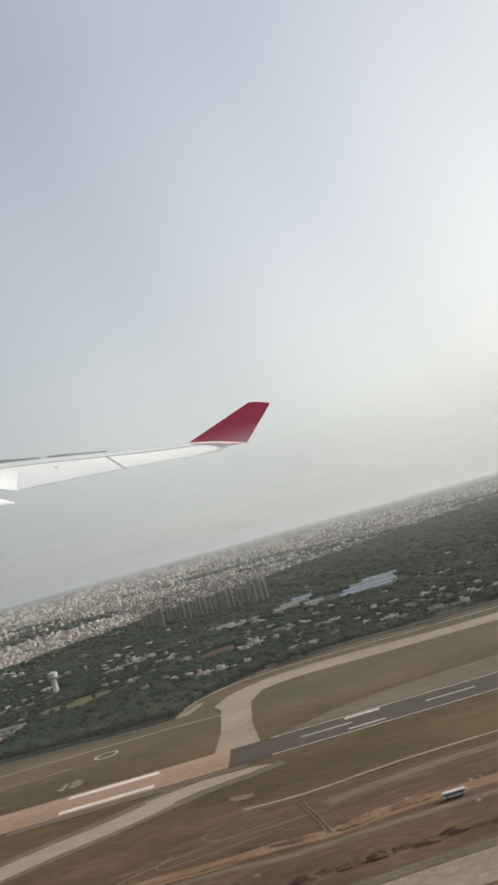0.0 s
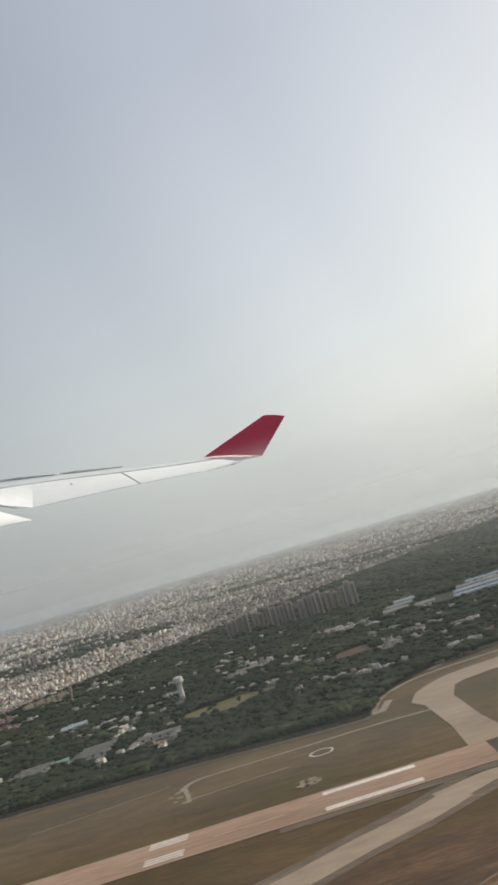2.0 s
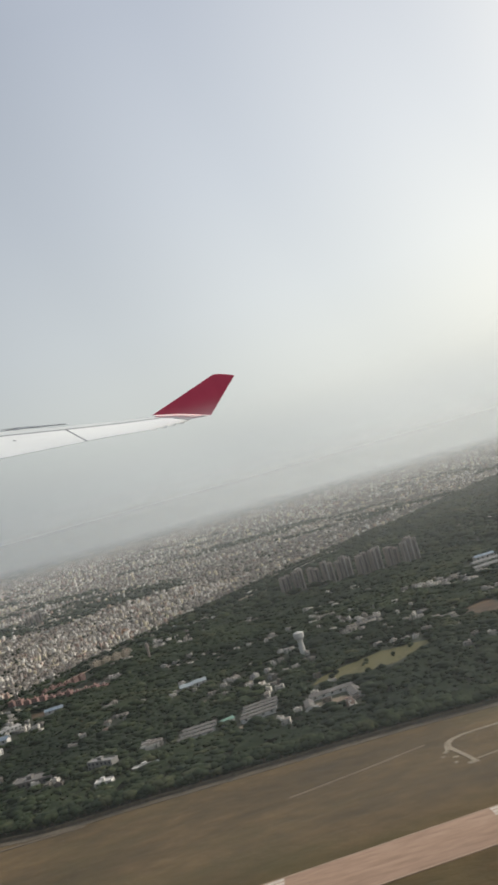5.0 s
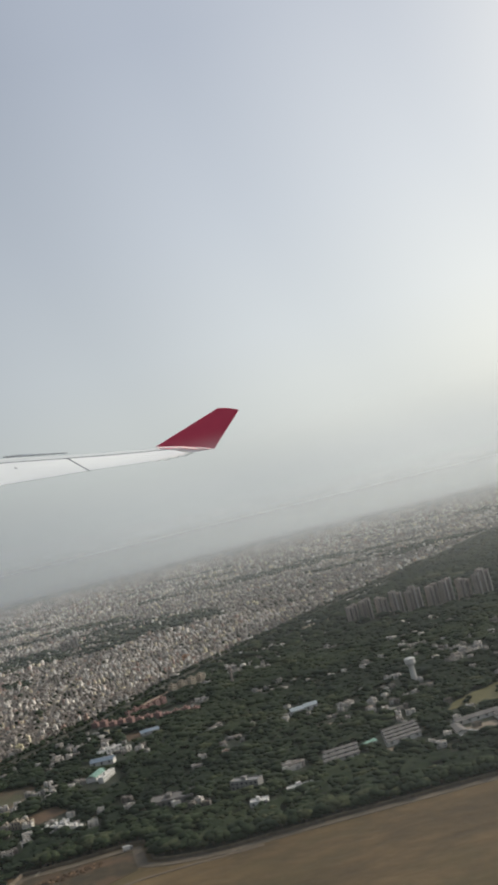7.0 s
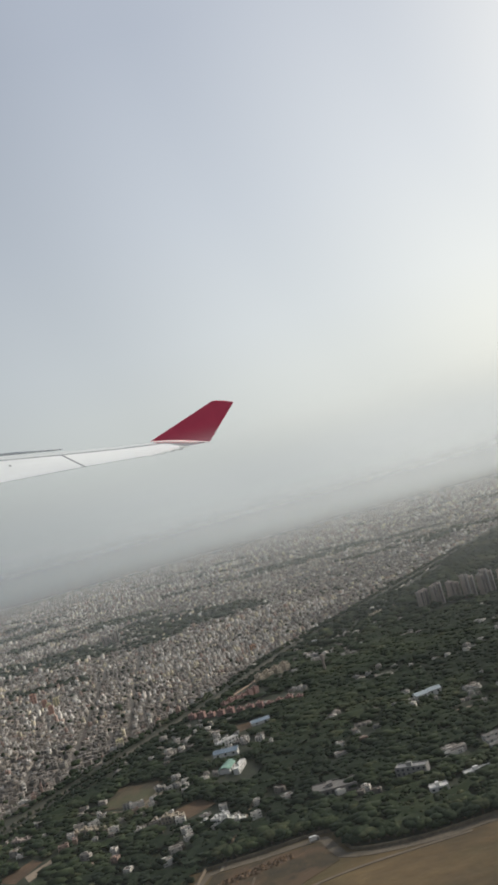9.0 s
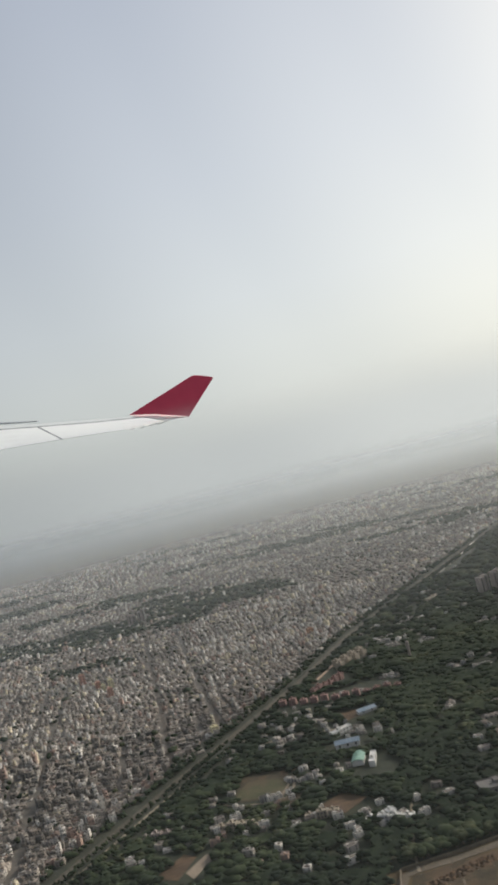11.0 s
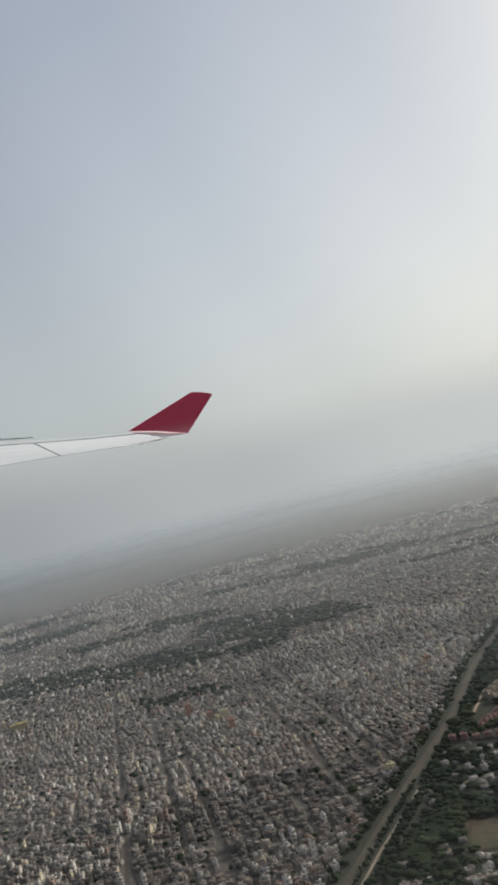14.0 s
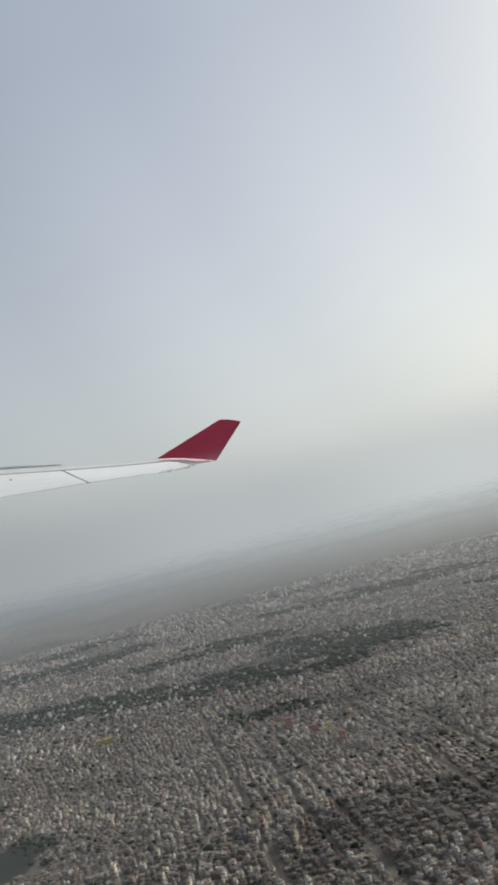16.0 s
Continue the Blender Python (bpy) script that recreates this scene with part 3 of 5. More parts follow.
# woodland, city and railway ground
M_VERGE = surface("rough_dark_verge", [(0.1, (0.024, 0.028, 0.017)), (0.6, (0.038, 0.040, 0.025)), (1.0, (0.066, 0.060, 0.040))], 7, stretch=(1, 0.5, 1))
west, east = -1500, 1500
edge_pts = [p for p in EDGE if p[0] >= -330]
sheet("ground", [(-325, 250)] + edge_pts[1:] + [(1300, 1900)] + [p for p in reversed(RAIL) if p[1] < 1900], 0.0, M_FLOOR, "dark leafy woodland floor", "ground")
sheet("ground", RAIL[:] + [(1500, 4900), (-3200, 4900), (-1400, 238)], -0.01, M_STREET, "grey-brown dusty city streets and yards", "ground")
sheet("ground", [(-1100, 2280), (900, 2280), (1500, 2500), (2600, 4950), (-3200, 4950), (-1700, 2500)], 0.05, M_FAR, "distant city quarters and fields in haze-tinted colour", "ground")
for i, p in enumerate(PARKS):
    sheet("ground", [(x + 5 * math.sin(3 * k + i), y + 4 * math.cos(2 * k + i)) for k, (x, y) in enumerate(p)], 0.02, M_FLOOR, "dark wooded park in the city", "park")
sheet("water", POND, 0.06, M_WATER, "dark still pond", "pond")
ribbon("road", [(-486, 490), (-472, 512), (-450, 511)], 1.6, 0.08, M_PATH, "pale bank path of the pond", "path")
sheet("ground", [(-121.5, 267.6), (-111.5, 267.6), (-111.5, 270.6), (-121.5, 270.4)], 0.05, M_TAN, "pale bare yard beside the barracks", "yard")
for pts in ([(-227, 338), (-233, 314), (-250, 320.5), (-255, 330)], [(-236, 312.8), (-228.4, 331), (-226, 341), (-226, 352)]):
    ribbon("road", pts, 0.8, 0.055, M_TAN, "pale path round the sports field", "path")
sheet("ground", FIELD_A, 0.05, M_WEEDS, "bare brown upper end of the sports field", "field")
sheet("ground", [(-242.6, 336.5), (-238, 334.8), (-233.0, 330.2), (-231.2, 326), (-235.0, 316.5), (-248.0, 322.6), (-247, 329)], 0.054, M_PITCH, "dry green half of the sports field", "field")
sheet("ground", [(-240.5, 308), (-228, 302), (-224.5, 312), (-227, 319.5), (-235.5, 312.5)], 0.045, M_WEEDS, "dry brown plot beside the sports field", "field")
sheet("ground", GOLF, 0.05, M_TURF, "yellow-green open turf", "field")
sheet("ground", BARE, 0.05, M_DIRT, "bare brown yard", "yard")
sheet("ground", [(-203, 381), (-193, 380), (-190, 373), (-200, 369)], 0.05, M_DIRT, "bare brown yard", "yard")
sheet("ground", [(-226, 300), (-218, 305), (-213, 296), (-221, 290)], 0.05, M_DIRT, "bare brown yard", "yard")
sheet("ground", [(-216, 246), (-190, 245.4), (-188.4, 233), (-200, 226), (-222, 222), (-220, 236)], 0.01, M_WEEDS, "dark weedy corner of the airfield", "yard")
heap = random.Random(5)
for k in range(66):
    x = -214 + k % 22 * 0.74 + heap.uniform(-0.5, 0.5)
    mound("earth_mound", x, 238.2 + 0.22 * (x + 214) + 1.15 * (k // 22) + heap.uniform(-0.5, 0.5), heap.uniform(0.4, 0.75), heap.uniform(0.35, 0.6), heap.uniform(0.22, 0.5), M_DIRT if k % 4 else M_ORANGE, "small tipped heap of orange-brown earth", "earth heap", heap.uniform(0, 90), 200 + k)


ribbon("ground", RAIL[:-2], 24.0, 0.015, M_VERGE, "dark overgrown strip along the railway", "verge")
ribbon("railway", RAIL[:-2], 3.4, 0.03, M_BALLAST, "dark railway bed with stone ballast", "railway")
ribbon("road", [(-318, 270), (-297, 302), (-283, 323), (-270.5, 342), (-257, 361), (-244, 380)], 0.95, 0.06, M_PATH, "pale road beside the railway", "road")
sheet("ground", [(-274, 286), (-266, 296), (-262.5, 292), (-268, 281)], 0.04, M_DIRT, "bare brown field among the trees", "field")
sheet("ground", [(-266, 284), (-260, 291.5), (-257, 290), (-264, 279)], 0.045, M_TAN, "pale bare plot among the trees", "field")
blob("ground", -206, 241.6, 9, 2.6, 0.03, M_DIRT, "strip of tipped orange earth", "earth", 8, 71, 0.3)
ribbon("road", [(-214, 247), (-211, 261), (-206, 276), (-203, 287)], 0.7, 0.06, M_PATH, "narrow pale path through the woodland", "path")
ribbon("road", [(-222, 214), (-208, 221), (-188, 226.4), (-160, 226.6)], 0.9, 0.05, M_SHOULDER, "pale concrete edge of the airfield", "track")
ribbon("road", [(-207, 238), (-209, 230), (-213, 222)], 0.5, 0.05, M_SHOULDER, "pale track over bare earth", "track")
ribbon("road", [(-240, 367), (-222, 372), (-205, 362)], 1.6, 0.06, M_PATH, "pale lane between the houses", "road")
ribbon("road", [(-76, 622), (-40, 674), (3, 739)], 2.4, 0.06, M_PAINT, "long pale road beside the railway", "road")
ribbon("platform", [(-200.5, 434.5), (-185, 458.5)], 1.1, 0.4, M_PALEPINK, "long pale railway platform", "platform")
for d in (-1.3, 0.9):
    ribbon("railway", [(x + d, y) for x, y in RAIL[:-3]], 0.22, 0.07, M_TARMAC, "pair of rails on sleepers", "rails")
for pts in ([(-273, 600), (-269, 478), (-266, 375)], [(-250, 600), (-247, 500), (-245, 415)], [(-358, 640), (-353, 500), (-350, 350)], [(-334, 620), (-331.5, 470), (-329.5, 350)], [(-321, 560), (-320, 470), (-318.5, 400)]):
    ribbon("road", pts, 1.5, 0.03, M_TARMAC, "narrow dark city street", "street")
STREETS = np.array([-268.5, -246.4, -352.4, -331.3, -319.8])


# ---- trees ----
def lump(bm, centre, size, seed, stretch=0.8, level=1):
    made = bmesh.ops.create_icosphere(bm, subdivisions=level, radius=1.0)["verts"]
    r = random.Random(seed)
    for v in made:
        k = size * (0.72 + 0.5 * r.random())
        v.co = Vector(centre) + Vector((v.co.x * k, v.co.y * k, v.co.z * k * stretch))


def crown_mesh(clumps, seed, radius=0.5, level=1):
    """A crown about one unit wide and high, made of uneven clumps, standing on z = 0.25."""
    bm, r = bmesh.new(), random.Random(seed)
    for i in range(clumps):
        a, d, h = r.random() * math.tau, radius * 0.62 * math.sqrt(r.random()), r.random()
        if clumps <= 2:
            d *= 0.5
        s = (0.24 if clumps > 5 else 0.30 if clumps > 2 else 0.40) * (0.75 + 0.5 * r.random())
        lump(bm, (d * math.cos(a), d * math.sin(a), 0.42 + 0.42 * h * (1 - d)), s, seed * 31 + i, 0.85, level)
    return bm


def as_template(bm, mi=0):
    bm.verts.index_update()
    t = (np.array([v.co[:] for v in bm.verts]), np.array([[v.index for v in f.verts] for f in bm.faces]), np.full(len(bm.faces), mi))
    bm.free()
    return t


def trunk_mesh():
    bm = bmesh.new()
    bmesh.ops.create_cone(bm, segments=6, radius1=0.07, radius2=0.035, depth=0.6, matrix=Matrix.Translation((0, 0, 0.3)))
    for a in (0.4, 2.5, 4.4):
        bmesh.ops.create_cone(bm, segments=4, radius1=0.03, radius2=0.012, depth=0.4, matrix=Matrix.Translation((0.1 * math.cos(a), 0.1 * math.sin(a), 0.55)) @ Euler((0.5 * math.sin(a), -0.5 * math.cos(a) * -1, 0)).to_matrix().to_4x4())
    return bm


def rounded(me):
    me.polygons.foreach_set("use_smooth", np.ones(len(me.polygons), bool))


def leaf_tinted(me, value):
    at = me.attributes.new("leaf_tint", "FLOAT", "POINT")
    at.data.foreach_set("value", np.full(len(me.vertices), value, np.float32))


CLEAR = [[(-204, 430), (-185, 465), (-178, 462), (-197, 428)], [(-80, 618), (0, 738), (10, 736), (-70, 616)], [(-320, 268), (-298.5, 303), (-284.5, 324), (-259, 361), (-246, 381), (-241, 380), (-254, 359), (-281, 320), (-296, 298), (-315, 268)], [(-274, 286), (-266, 296), (-257, 290), (-264, 279)], FIELD_A, GOLF, BARE, [(-203, 382), (-192, 381), (-189, 372), (-200, 368)], [(-227, 300), (-218, 306), (-212, 296), (-221, 289)]]
# clusters of houses among the trees: x, y
HAMLETS = [(-69, 382), (-59, 371), (-44, 345), (-14, 402), (-6, 403), (-10, 321), (-27, 288), (-1, 324), (-29, 409), (-57, 318), (-117, 323), (-103, 335), (-140, 344), (-98, 268), (-174, 405), (-146, 398), (-106, 390), (-71, 395), (-69, 352), (-80, 431), (-138, 475), (-182, 275), (-201, 354)]
HAMLETS2 = [(-209, 385), (-223, 378), (-224, 323), (-110, 303), (-222, 393), (-216, 361), (-231, 372), (-227, 330), (-221, 318), (-245, 315), (-250, 303), (-231, 293), (-221, 286), (-248, 278), (-256, 327), (-278, 302), (-152, 512), (-145, 478), (-128, 508), (-168, 455)]
HAMLETS3 = [(-104, 506), (-31, 284), (9, 343), (13, 284), (53, 308), (28, 374), (-88, 297), (85, 477), (144, 560), (60, 330), (75, 390), (40, 300), (110, 440), (-60, 470), (20, 500), (-100, 590), (-60, 640), (100, 640), (190, 700), (60, 600), (-30, 560), (150, 480), (-212, 275)]

# larger low houses in gardens: x, y, how many
GARDENS = [(-13, 410, 4), (-30, 415, 3), (-9, 361, 4), (-11, 322, 4), (2, 337, 3), (-26, 280, 4), (4, 281, 4), (14, 324, 4), (14, 404, 3), (-28, 333, 3), (-48, 354, 5), (-60, 368, 6), (-74, 363, 4), (-42, 332, 3), (-7, 397, 4), (17, 400, 3), (19, 555, 3), (-90, 258, 2), (-75, 409, 3),
           (-62, 529, 3), (-106, 458, 3), (-101, 356, 3), (-163, 354, 2), (-160, 326, 3), (-120, 336, 3), (-114, 315, 4), (-149, 277, 3), (-154, 463, 4), (-138, 455, 4), (-138, 386, 3), (-172, 309, 3), (-180, 276, 2), (33, 290, 4), (52, 283, 4), (40, 330, 4), (70, 300, 4)]
house_places = []
for hx, hy, n in GARDENS:
    turn = rng.uniform(-0.25, 0.25)
    for i in range(n):
        long = rng.random() < 0.5
        house_places.append((hx + rng.normal(0, 3.2), hy + rng.normal(0, 2.4), turn + (1.57 if rng.random() < 0.3 else 0.0), rng.uniform(3.8, 6.5) if long else rng.uniform(2.0, 3.4), rng.uniform(1.5, 2.4), rng.uniform(0.8, 1.7), rng.choice([0.40, 0.80, 0.84, 0.44, 0.95, 0.05]) + rng.uniform(0, 0.018)))
for k, (hx, hy) in enumerate(HAMLETS + HAMLETS2 + HAMLETS3):
    n, spread = 6 + (k * 7) % 6, 4.2 + hy * 0.008
    turn = rng.uniform(-0.5, 0.5)
    for i in range(n):
        u, w = rng.normal(0, spread * 1.3), rng.normal(0, spread * 0.8)
        house_places.append((hx + u * math.cos(turn) - w * math.sin(turn), hy + u * math.sin(turn) + w * math.cos(turn), turn, rng.uniform(1.2, 3.2), rng.uniform(1.1, 1.9), rng.uniform(0.8, 1.8), rng.choice([0.05, 0.40, 0.44, 0.80, 0.82, 0.84, 0.95, 0.80, 0.2]) + rng.uniform(0, 0.018)))
house_places = [h for h in house_places if h[1] > edge_y(h[0]) + 5 and h[0] > rail_x(h[1]) + 9 and not any(inside(h[0], h[1], p) for p in CLEAR)]
HX, HY = np.array([h[0] for h in house_places]), np.array([h[1] for h in house_places])

# special plots kept free of trees: x, y, half width, half depth
PLOTS = [(-133, 275, 7.0, 7.0), (-115, 280, 7.5, 8.0), (-116.5, 268.5, 6, 3), (-94, 270, 9.5, 10)] + [(-93, 343, 3, 3), (-206, 342, 7, 6), (-205, 318, 7, 11), (-192, 372, 6, 4), (-195, 405, 26, 9), (43, 415, 22, 20), (8, 432, 10, 9), (-135, 340, 6, 4), (-160, 270, 6, 4), (-158, 254.5, 4, 3), (-147, 256.5, 5, 3), (-131, 312.5, 5, 3), (-155, 437, 3, 3), (-43, 505, 42, 6), (-192, 428, 9, 8)]


def free_spot(x, y, margin=0.6):
    ok = np.ones(len(x), bool)
    for p in CLEAR:
        ok &= ~(inside(x, y, p) | inside(x, y + 3, p) | inside(x, y + 6, p))
    for px, py, a, b in PLOTS:
        ok &= (np.abs(x - px) > a) | (np.abs(y - py) > b)
    for hx, hy, h in zip(HX, HY, house_places):
        ok &= (np.abs(x - hx) > h[3] * 0.55 + margin) | (y - hy > h[4] * 0.7 + margin) | (hy - y > h[4] * 0.7 + 4.0)
    return ok


def scatter(x0, x1, y0, y1, step):
    gx, gy = np.meshgrid(np.arange(x0, x1, step), np.arange(y0, y1, step))
    gx = gx.ravel() + rng.uniform(-0.5, 0.5, gx.size) * step
    gy = gy.ravel() + rng.uniform(-0.5, 0.5, gy.size) * step
    return gx, gy


def grove(x, y):
    """Slow noise between 0 and 1, for clearings and tints."""
    return 0.5 + 0.25 * (np.sin(x * 0.071 + 1.3 * np.sin(y * 0.053)) + np.sin(y * 0.089 + 1.7 * np.sin(x * 0.047 + 2)))


# single trees along the edge of the woodland
crown_variants = []
for k in range(6):
    me = bpy.data.meshes.new("crown")
    b = crown_mesh(22, 100 + k)
    b.to_mesh(me)
    b.free()
    rounded(me)
    leaf_tinted(me, (0.15, 0.35, 0.45, 0.6, 0.75, 0.9)[k])
    me.materials.append(M_LEAF)
    crown_variants.append(me)
trunk_me = bpy.data.meshes.new("trunk")
b = trunk_mesh()
b.to_mesh(trunk_me)
b.free()
trunk_me.materials.append(M_BARK)
TREE_WORDS = ["dark green", "dark green", "green", "green", "dull green", "yellowish green"]
single = 0
for i in range(300):
    x = -216 + 1.02 * i * 0.80 + rng.uniform(-0.8, 0.8)
    y = edge_y(x) + (2.2 if i % 2 else 5.0) + rng.uniform(-0.8, 0.8)
    if not free_spot(np.array([x]), np.array([y]))[0]:
        continue
    k, s = int(rng.integers(0, 6)), rng.uniform(3.0, 5.2)
    tree = new("tree")
    tree.matrix_world = pose(x, y, 0, 0, 0, rng.uniform(0, 360)) @ Matrix.Diagonal((s, s, s * rng.uniform(0.55, 0.75), 1))
    tagged(tree, TREE_WORDS[k] + " leafy tree at the woodland edge", "tree", "trees along the airfield")
    for nm, me in (("trunk", trunk_me), ("crown", crown_variants[k])):
        o = new(nm, me)
        o.parent = tree
    single += 1

woods = Batch("leaf_tint")
near_t = [as_template(crown_mesh(8, 20 + k)) for k in range(5)]
mid_t = [as_template(crown_mesh(5, 40 + k)) for k in range(5)]
far_t = [as_template(crown_mesh(2, 60 + k)) for k in range(5)]


def plant(x, y, templates, low, high, dense=1.0):
    keep = rng.random(len(x)) < dense * (0.72 + 0.5 * grove(x, y))
    x, y = x[keep], y[keep]
    which = rng.integers(0, len(templates), len(x))
    size = rng.uniform(low * 0.8, high, len(x)) * np.where(rng.random(len(x)) < 0.16, 1.7, 1.0) * (0.8 + 0.4 * grove(y * 1.3, x * 1.3))
    patchy = 0.6 * (grove(x * 0.7 + 40, y * 0.7) - 0.5) + 0.5 * (grove(x * 2.1 + 9, y * 1.9) - 0.5)
    tint = np.clip(rng.normal(0.36, 0.17, len(x)) + patchy + np.where(rng.random(len(x)) < 0.06, 0.35, 0.0), 0, 1)
    for k, tp in enumerate(templates):
        s = which == k
        woods.add(tp, placing(x[s], y[s], -0.08 * size[s], rng.uniform(0, 6.28, s.sum()), size[s], size[s], (1.5 + 0.2 * size[s]) * rng.uniform(0.8, 1.15, s.sum())), tint[s])


def wood_filter(x, y, gap=3.0):
    ok = (y > edge_y(x) + gap) & (x > rail_x(y) + 6) & (x < 60 + 0.42 * y)
    x, y = x[ok], y[ok]
    ok = free_spot(x, y)
    return x[ok], y[ok]


plant(*wood_filter(*scatter(-330, 170, 200, 335, 2.9), gap=7.5), near_t, 2.8, 5.4)
plant(*wood_filter(*scatter(-300, 230, 335, 490, 3.2)), mid_t, 3.0, 5.8)
plant(*wood_filter(*scatter(-190, 480, 490, 960, 4.4)), far_t, 4.2, 7.4, 0.95)
plant(*wood_filter(*scatter(100, 900, 960, 1700, 6.5)), far_t, 5.5, 9.0, 0.9)
for p in PARKS:
    px, py = [q[0] for q in p], [q[1] for q in p]
    x, y = scatter(min(px) - 8, max(px) + 8, min(py) - 8, max(py) + 8, 4.0)
    ok = inside(x + 6 * np.sin(y * 0.21) + 5 * np.sin(x * 0.13), y + 6 * np.sin(x * 0.17) + 4 * np.sin(y * 0.31), p)
    if p is PARKS[3]:
        ok &= ~inside(x, y, POND)
    plant(x[ok], y[ok], far_t, 3.0, 5.2, 0.75)
# a few trees standing on the turf
x, y = np.array([-90.0, -88.5, -79.0, -77.5, -69.0, -62.0]), np.array([293.5, 295.5, 296.0, 299.5, 297.5, 303.0])
plant(x, y, near_t, 2.2, 3.2, 3.0)
# lone trees between the houses, and along the railway
x, y = scatter(-640, 200, 330, 900, 6.5)
ok = (x < rail_x(y) - 6) & (x > -430 - 0.30 * (y - 87)) & (grove(x, y) > 0.36)
plant(x[ok], y[ok], far_t, 1.6, 3.0, 0.32)
for side in (-9.6, -7.6, -5.6, 4.8, 6.6, 8.6):
    ty = np.arange(250, 800, 2.0)
    if side > 0:
        ty = ty[ty > 385]
    plant(rail_x(ty) + side + rng.uniform(-1.2, 1.2, len(ty)), ty, mid_t, 1.8, 3.6, 0.75)
for side, low, high in ((2.4, 0.9, 1.6), (3.4, 1.0, 1.9), (8.4, 1.4, 2.8), (10.2, 1.8, 3.4)):
    ty = np.arange(252, 385, 1.4)
    plant(rail_x(ty) + side + rng.uniform(-0.5, 0.5, len(ty)), ty, mid_t, low, high, 0.85)
x, y = scatter(-1000, 800, 600, 1900, 6.5)
ok = (x > -460 - 0.33 * (y - 87)) & (x < rail_x(y) - 8) & (green_belt(x, y) > 0)
plant(x[ok], y[ok], far_t, 5.0, 8.5, 1.0)
x, y = scatter(-900, 300, 560, 1300, 10)
ok = (x > -460 - 0.33 * (y - 87)) & (x < rail_x(y) - 8) & (green_belt(x, y) > -0.75)
plant(x[ok], y[ok], far_t, 2.5, 5.0, 0.6)
# undergrowth that closes the gaps between the crowns
step = 1.6
gx, gy = np.meshgrid(np.arange(-330, 230, step), np.arange(216, 500, step))
px, py = gx + rng.uniform(-0.6, 0.6, gx.shape), gy + rng.uniform(-0.6, 0.6, gx.shape)
pz = 0.55 + 1.1 * rng.random(gx.shape) + 0.5 * grove(px * 3, py * 3)
fx, fy = px.ravel(), py.ravel()
fits = ((fy > edge_y(fx) + 5) & (fx > rail_x(fy) + 8) & (fx < 60 + 0.42 * fy) & free_spot(fx, fy, 1.6) & (rng.random(fx.size) < 0.93)).reshape(gx.shape)
ids = np.arange(gx.size).reshape(gx.shape)
whole = fits[:-1, :-1] & fits[1:, :-1] & fits[:-1, 1:] & fits[1:, 1:]
quads = np.stack([ids[:-1, :-1][whole], ids[:-1, 1:][whole], ids[1:, 1:][whole], ids[1:, :-1][whole]], axis=1)
bushes = Batch("leaf_tint")
bushes.add((np.stack([fx, fy, pz.ravel()], axis=1), quads, np.zeros(len(quads), int)), placing(np.zeros(1), np.zeros(1), np.zeros(1), np.zeros(1), np.ones(1), np.ones(1), np.ones(1)), [0.25])
bushes.values[-1] = np.clip(0.14 + 0.42 * rng.random(fx.size) + 0.6 * (grove(fx * 0.7 + 40, fy * 0.7) - 0.5), 0, 1)
tagged(bushes.build("undergrowth", [M_LEAF], True), "dark green bushes between the trees", "bushes", kind="stuff")
tagged(woods.build("woodland", [M_LEAF], True), "dense dark green tree canopy behind the airfield", "trees", kind="stuff")


# ---- houses ----
def house_template(level, seed):
    """A flat-roofed house in a unit box. Slots: 0 wall, 1 window, 2 tank, 3 roof."""
    r = random.Random(seed)
    if level == 2:
        return boxes_template([(-0.5, -0.5, 0, 0.5, 0.5, 1.0, 0)], 3)
    b = [(-0.5, -0.5, 0, 0.5, 0.5, 0.90, 0)]
    sx, sy = r.choice([-0.3, 0.0, 0.28]), r.choice([-0.25, 0.25])
    b.append((sx - 0.16, sy - 0.2, 0.88, sx + 0.16, sy + 0.2, 1.16, 0))
    if level == 1:
        b.append((-0.5, -0.60, 0.30 + 0.3 * r.random(), 0.5, -0.5, 0.68, 0))
        return boxes_template(b, 3)
    for x0, y0, x1, y1 in ((-0.5, -0.5, 0.5, -0.45), (-0.5, 0.45, 0.5, 0.5), (-0.5, -0.45, -0.45, 0.45), (0.45, -0.45, 0.5, 0.45)):
        b.append((x0, y0, 0.90, x1, y1, 0.98, 0))
    tx = r.choice([-0.25, 0.3])
    b.append((tx - 0.08, -sy - 0.09, 0.9, tx + 0.08, -sy + 0.09, 1.08, 2))
    for z in (0.27, 0.57):
        b.append((-0.42, -0.58, z, 0.42, -0.5, z + 0.05, 0))
    v, f, m = boxes_template(b, 3)
    v, f, m = [tuple(q) for q in v], [tuple(q) for q in f], list(m)
    for z in (0.08, 0.36, 0.66):
        for x in (-0.32, 0.02, 0.30):
            n = len(v)
            v += [(x - 0.09, -0.506, z), (x + 0.09, -0.506, z), (x + 0.09, -0.506, z + 0.17), (x - 0.09, -0.506, z + 0.17)]
            f.append((n, n + 1, n + 2, n + 3))
            m.append(1)
        for y in (-0.25, 0.2):
            for sgn in (-1, 1):
                n = len(v)
                ya, yb = (y - 0.08, y + 0.08) if sgn > 0 else (y + 0.08, y - 0.08)
                v += [(0.506 * sgn, ya, z), (0.506 * sgn, yb, z), (0.506 * sgn, yb, z + 0.17), (0.506 * sgn, ya, z + 0.17)]
                f.append((n, n + 1, n + 2, n + 3))
                m.append(1)
    return np.array(v), np.array(f), np.array(m)


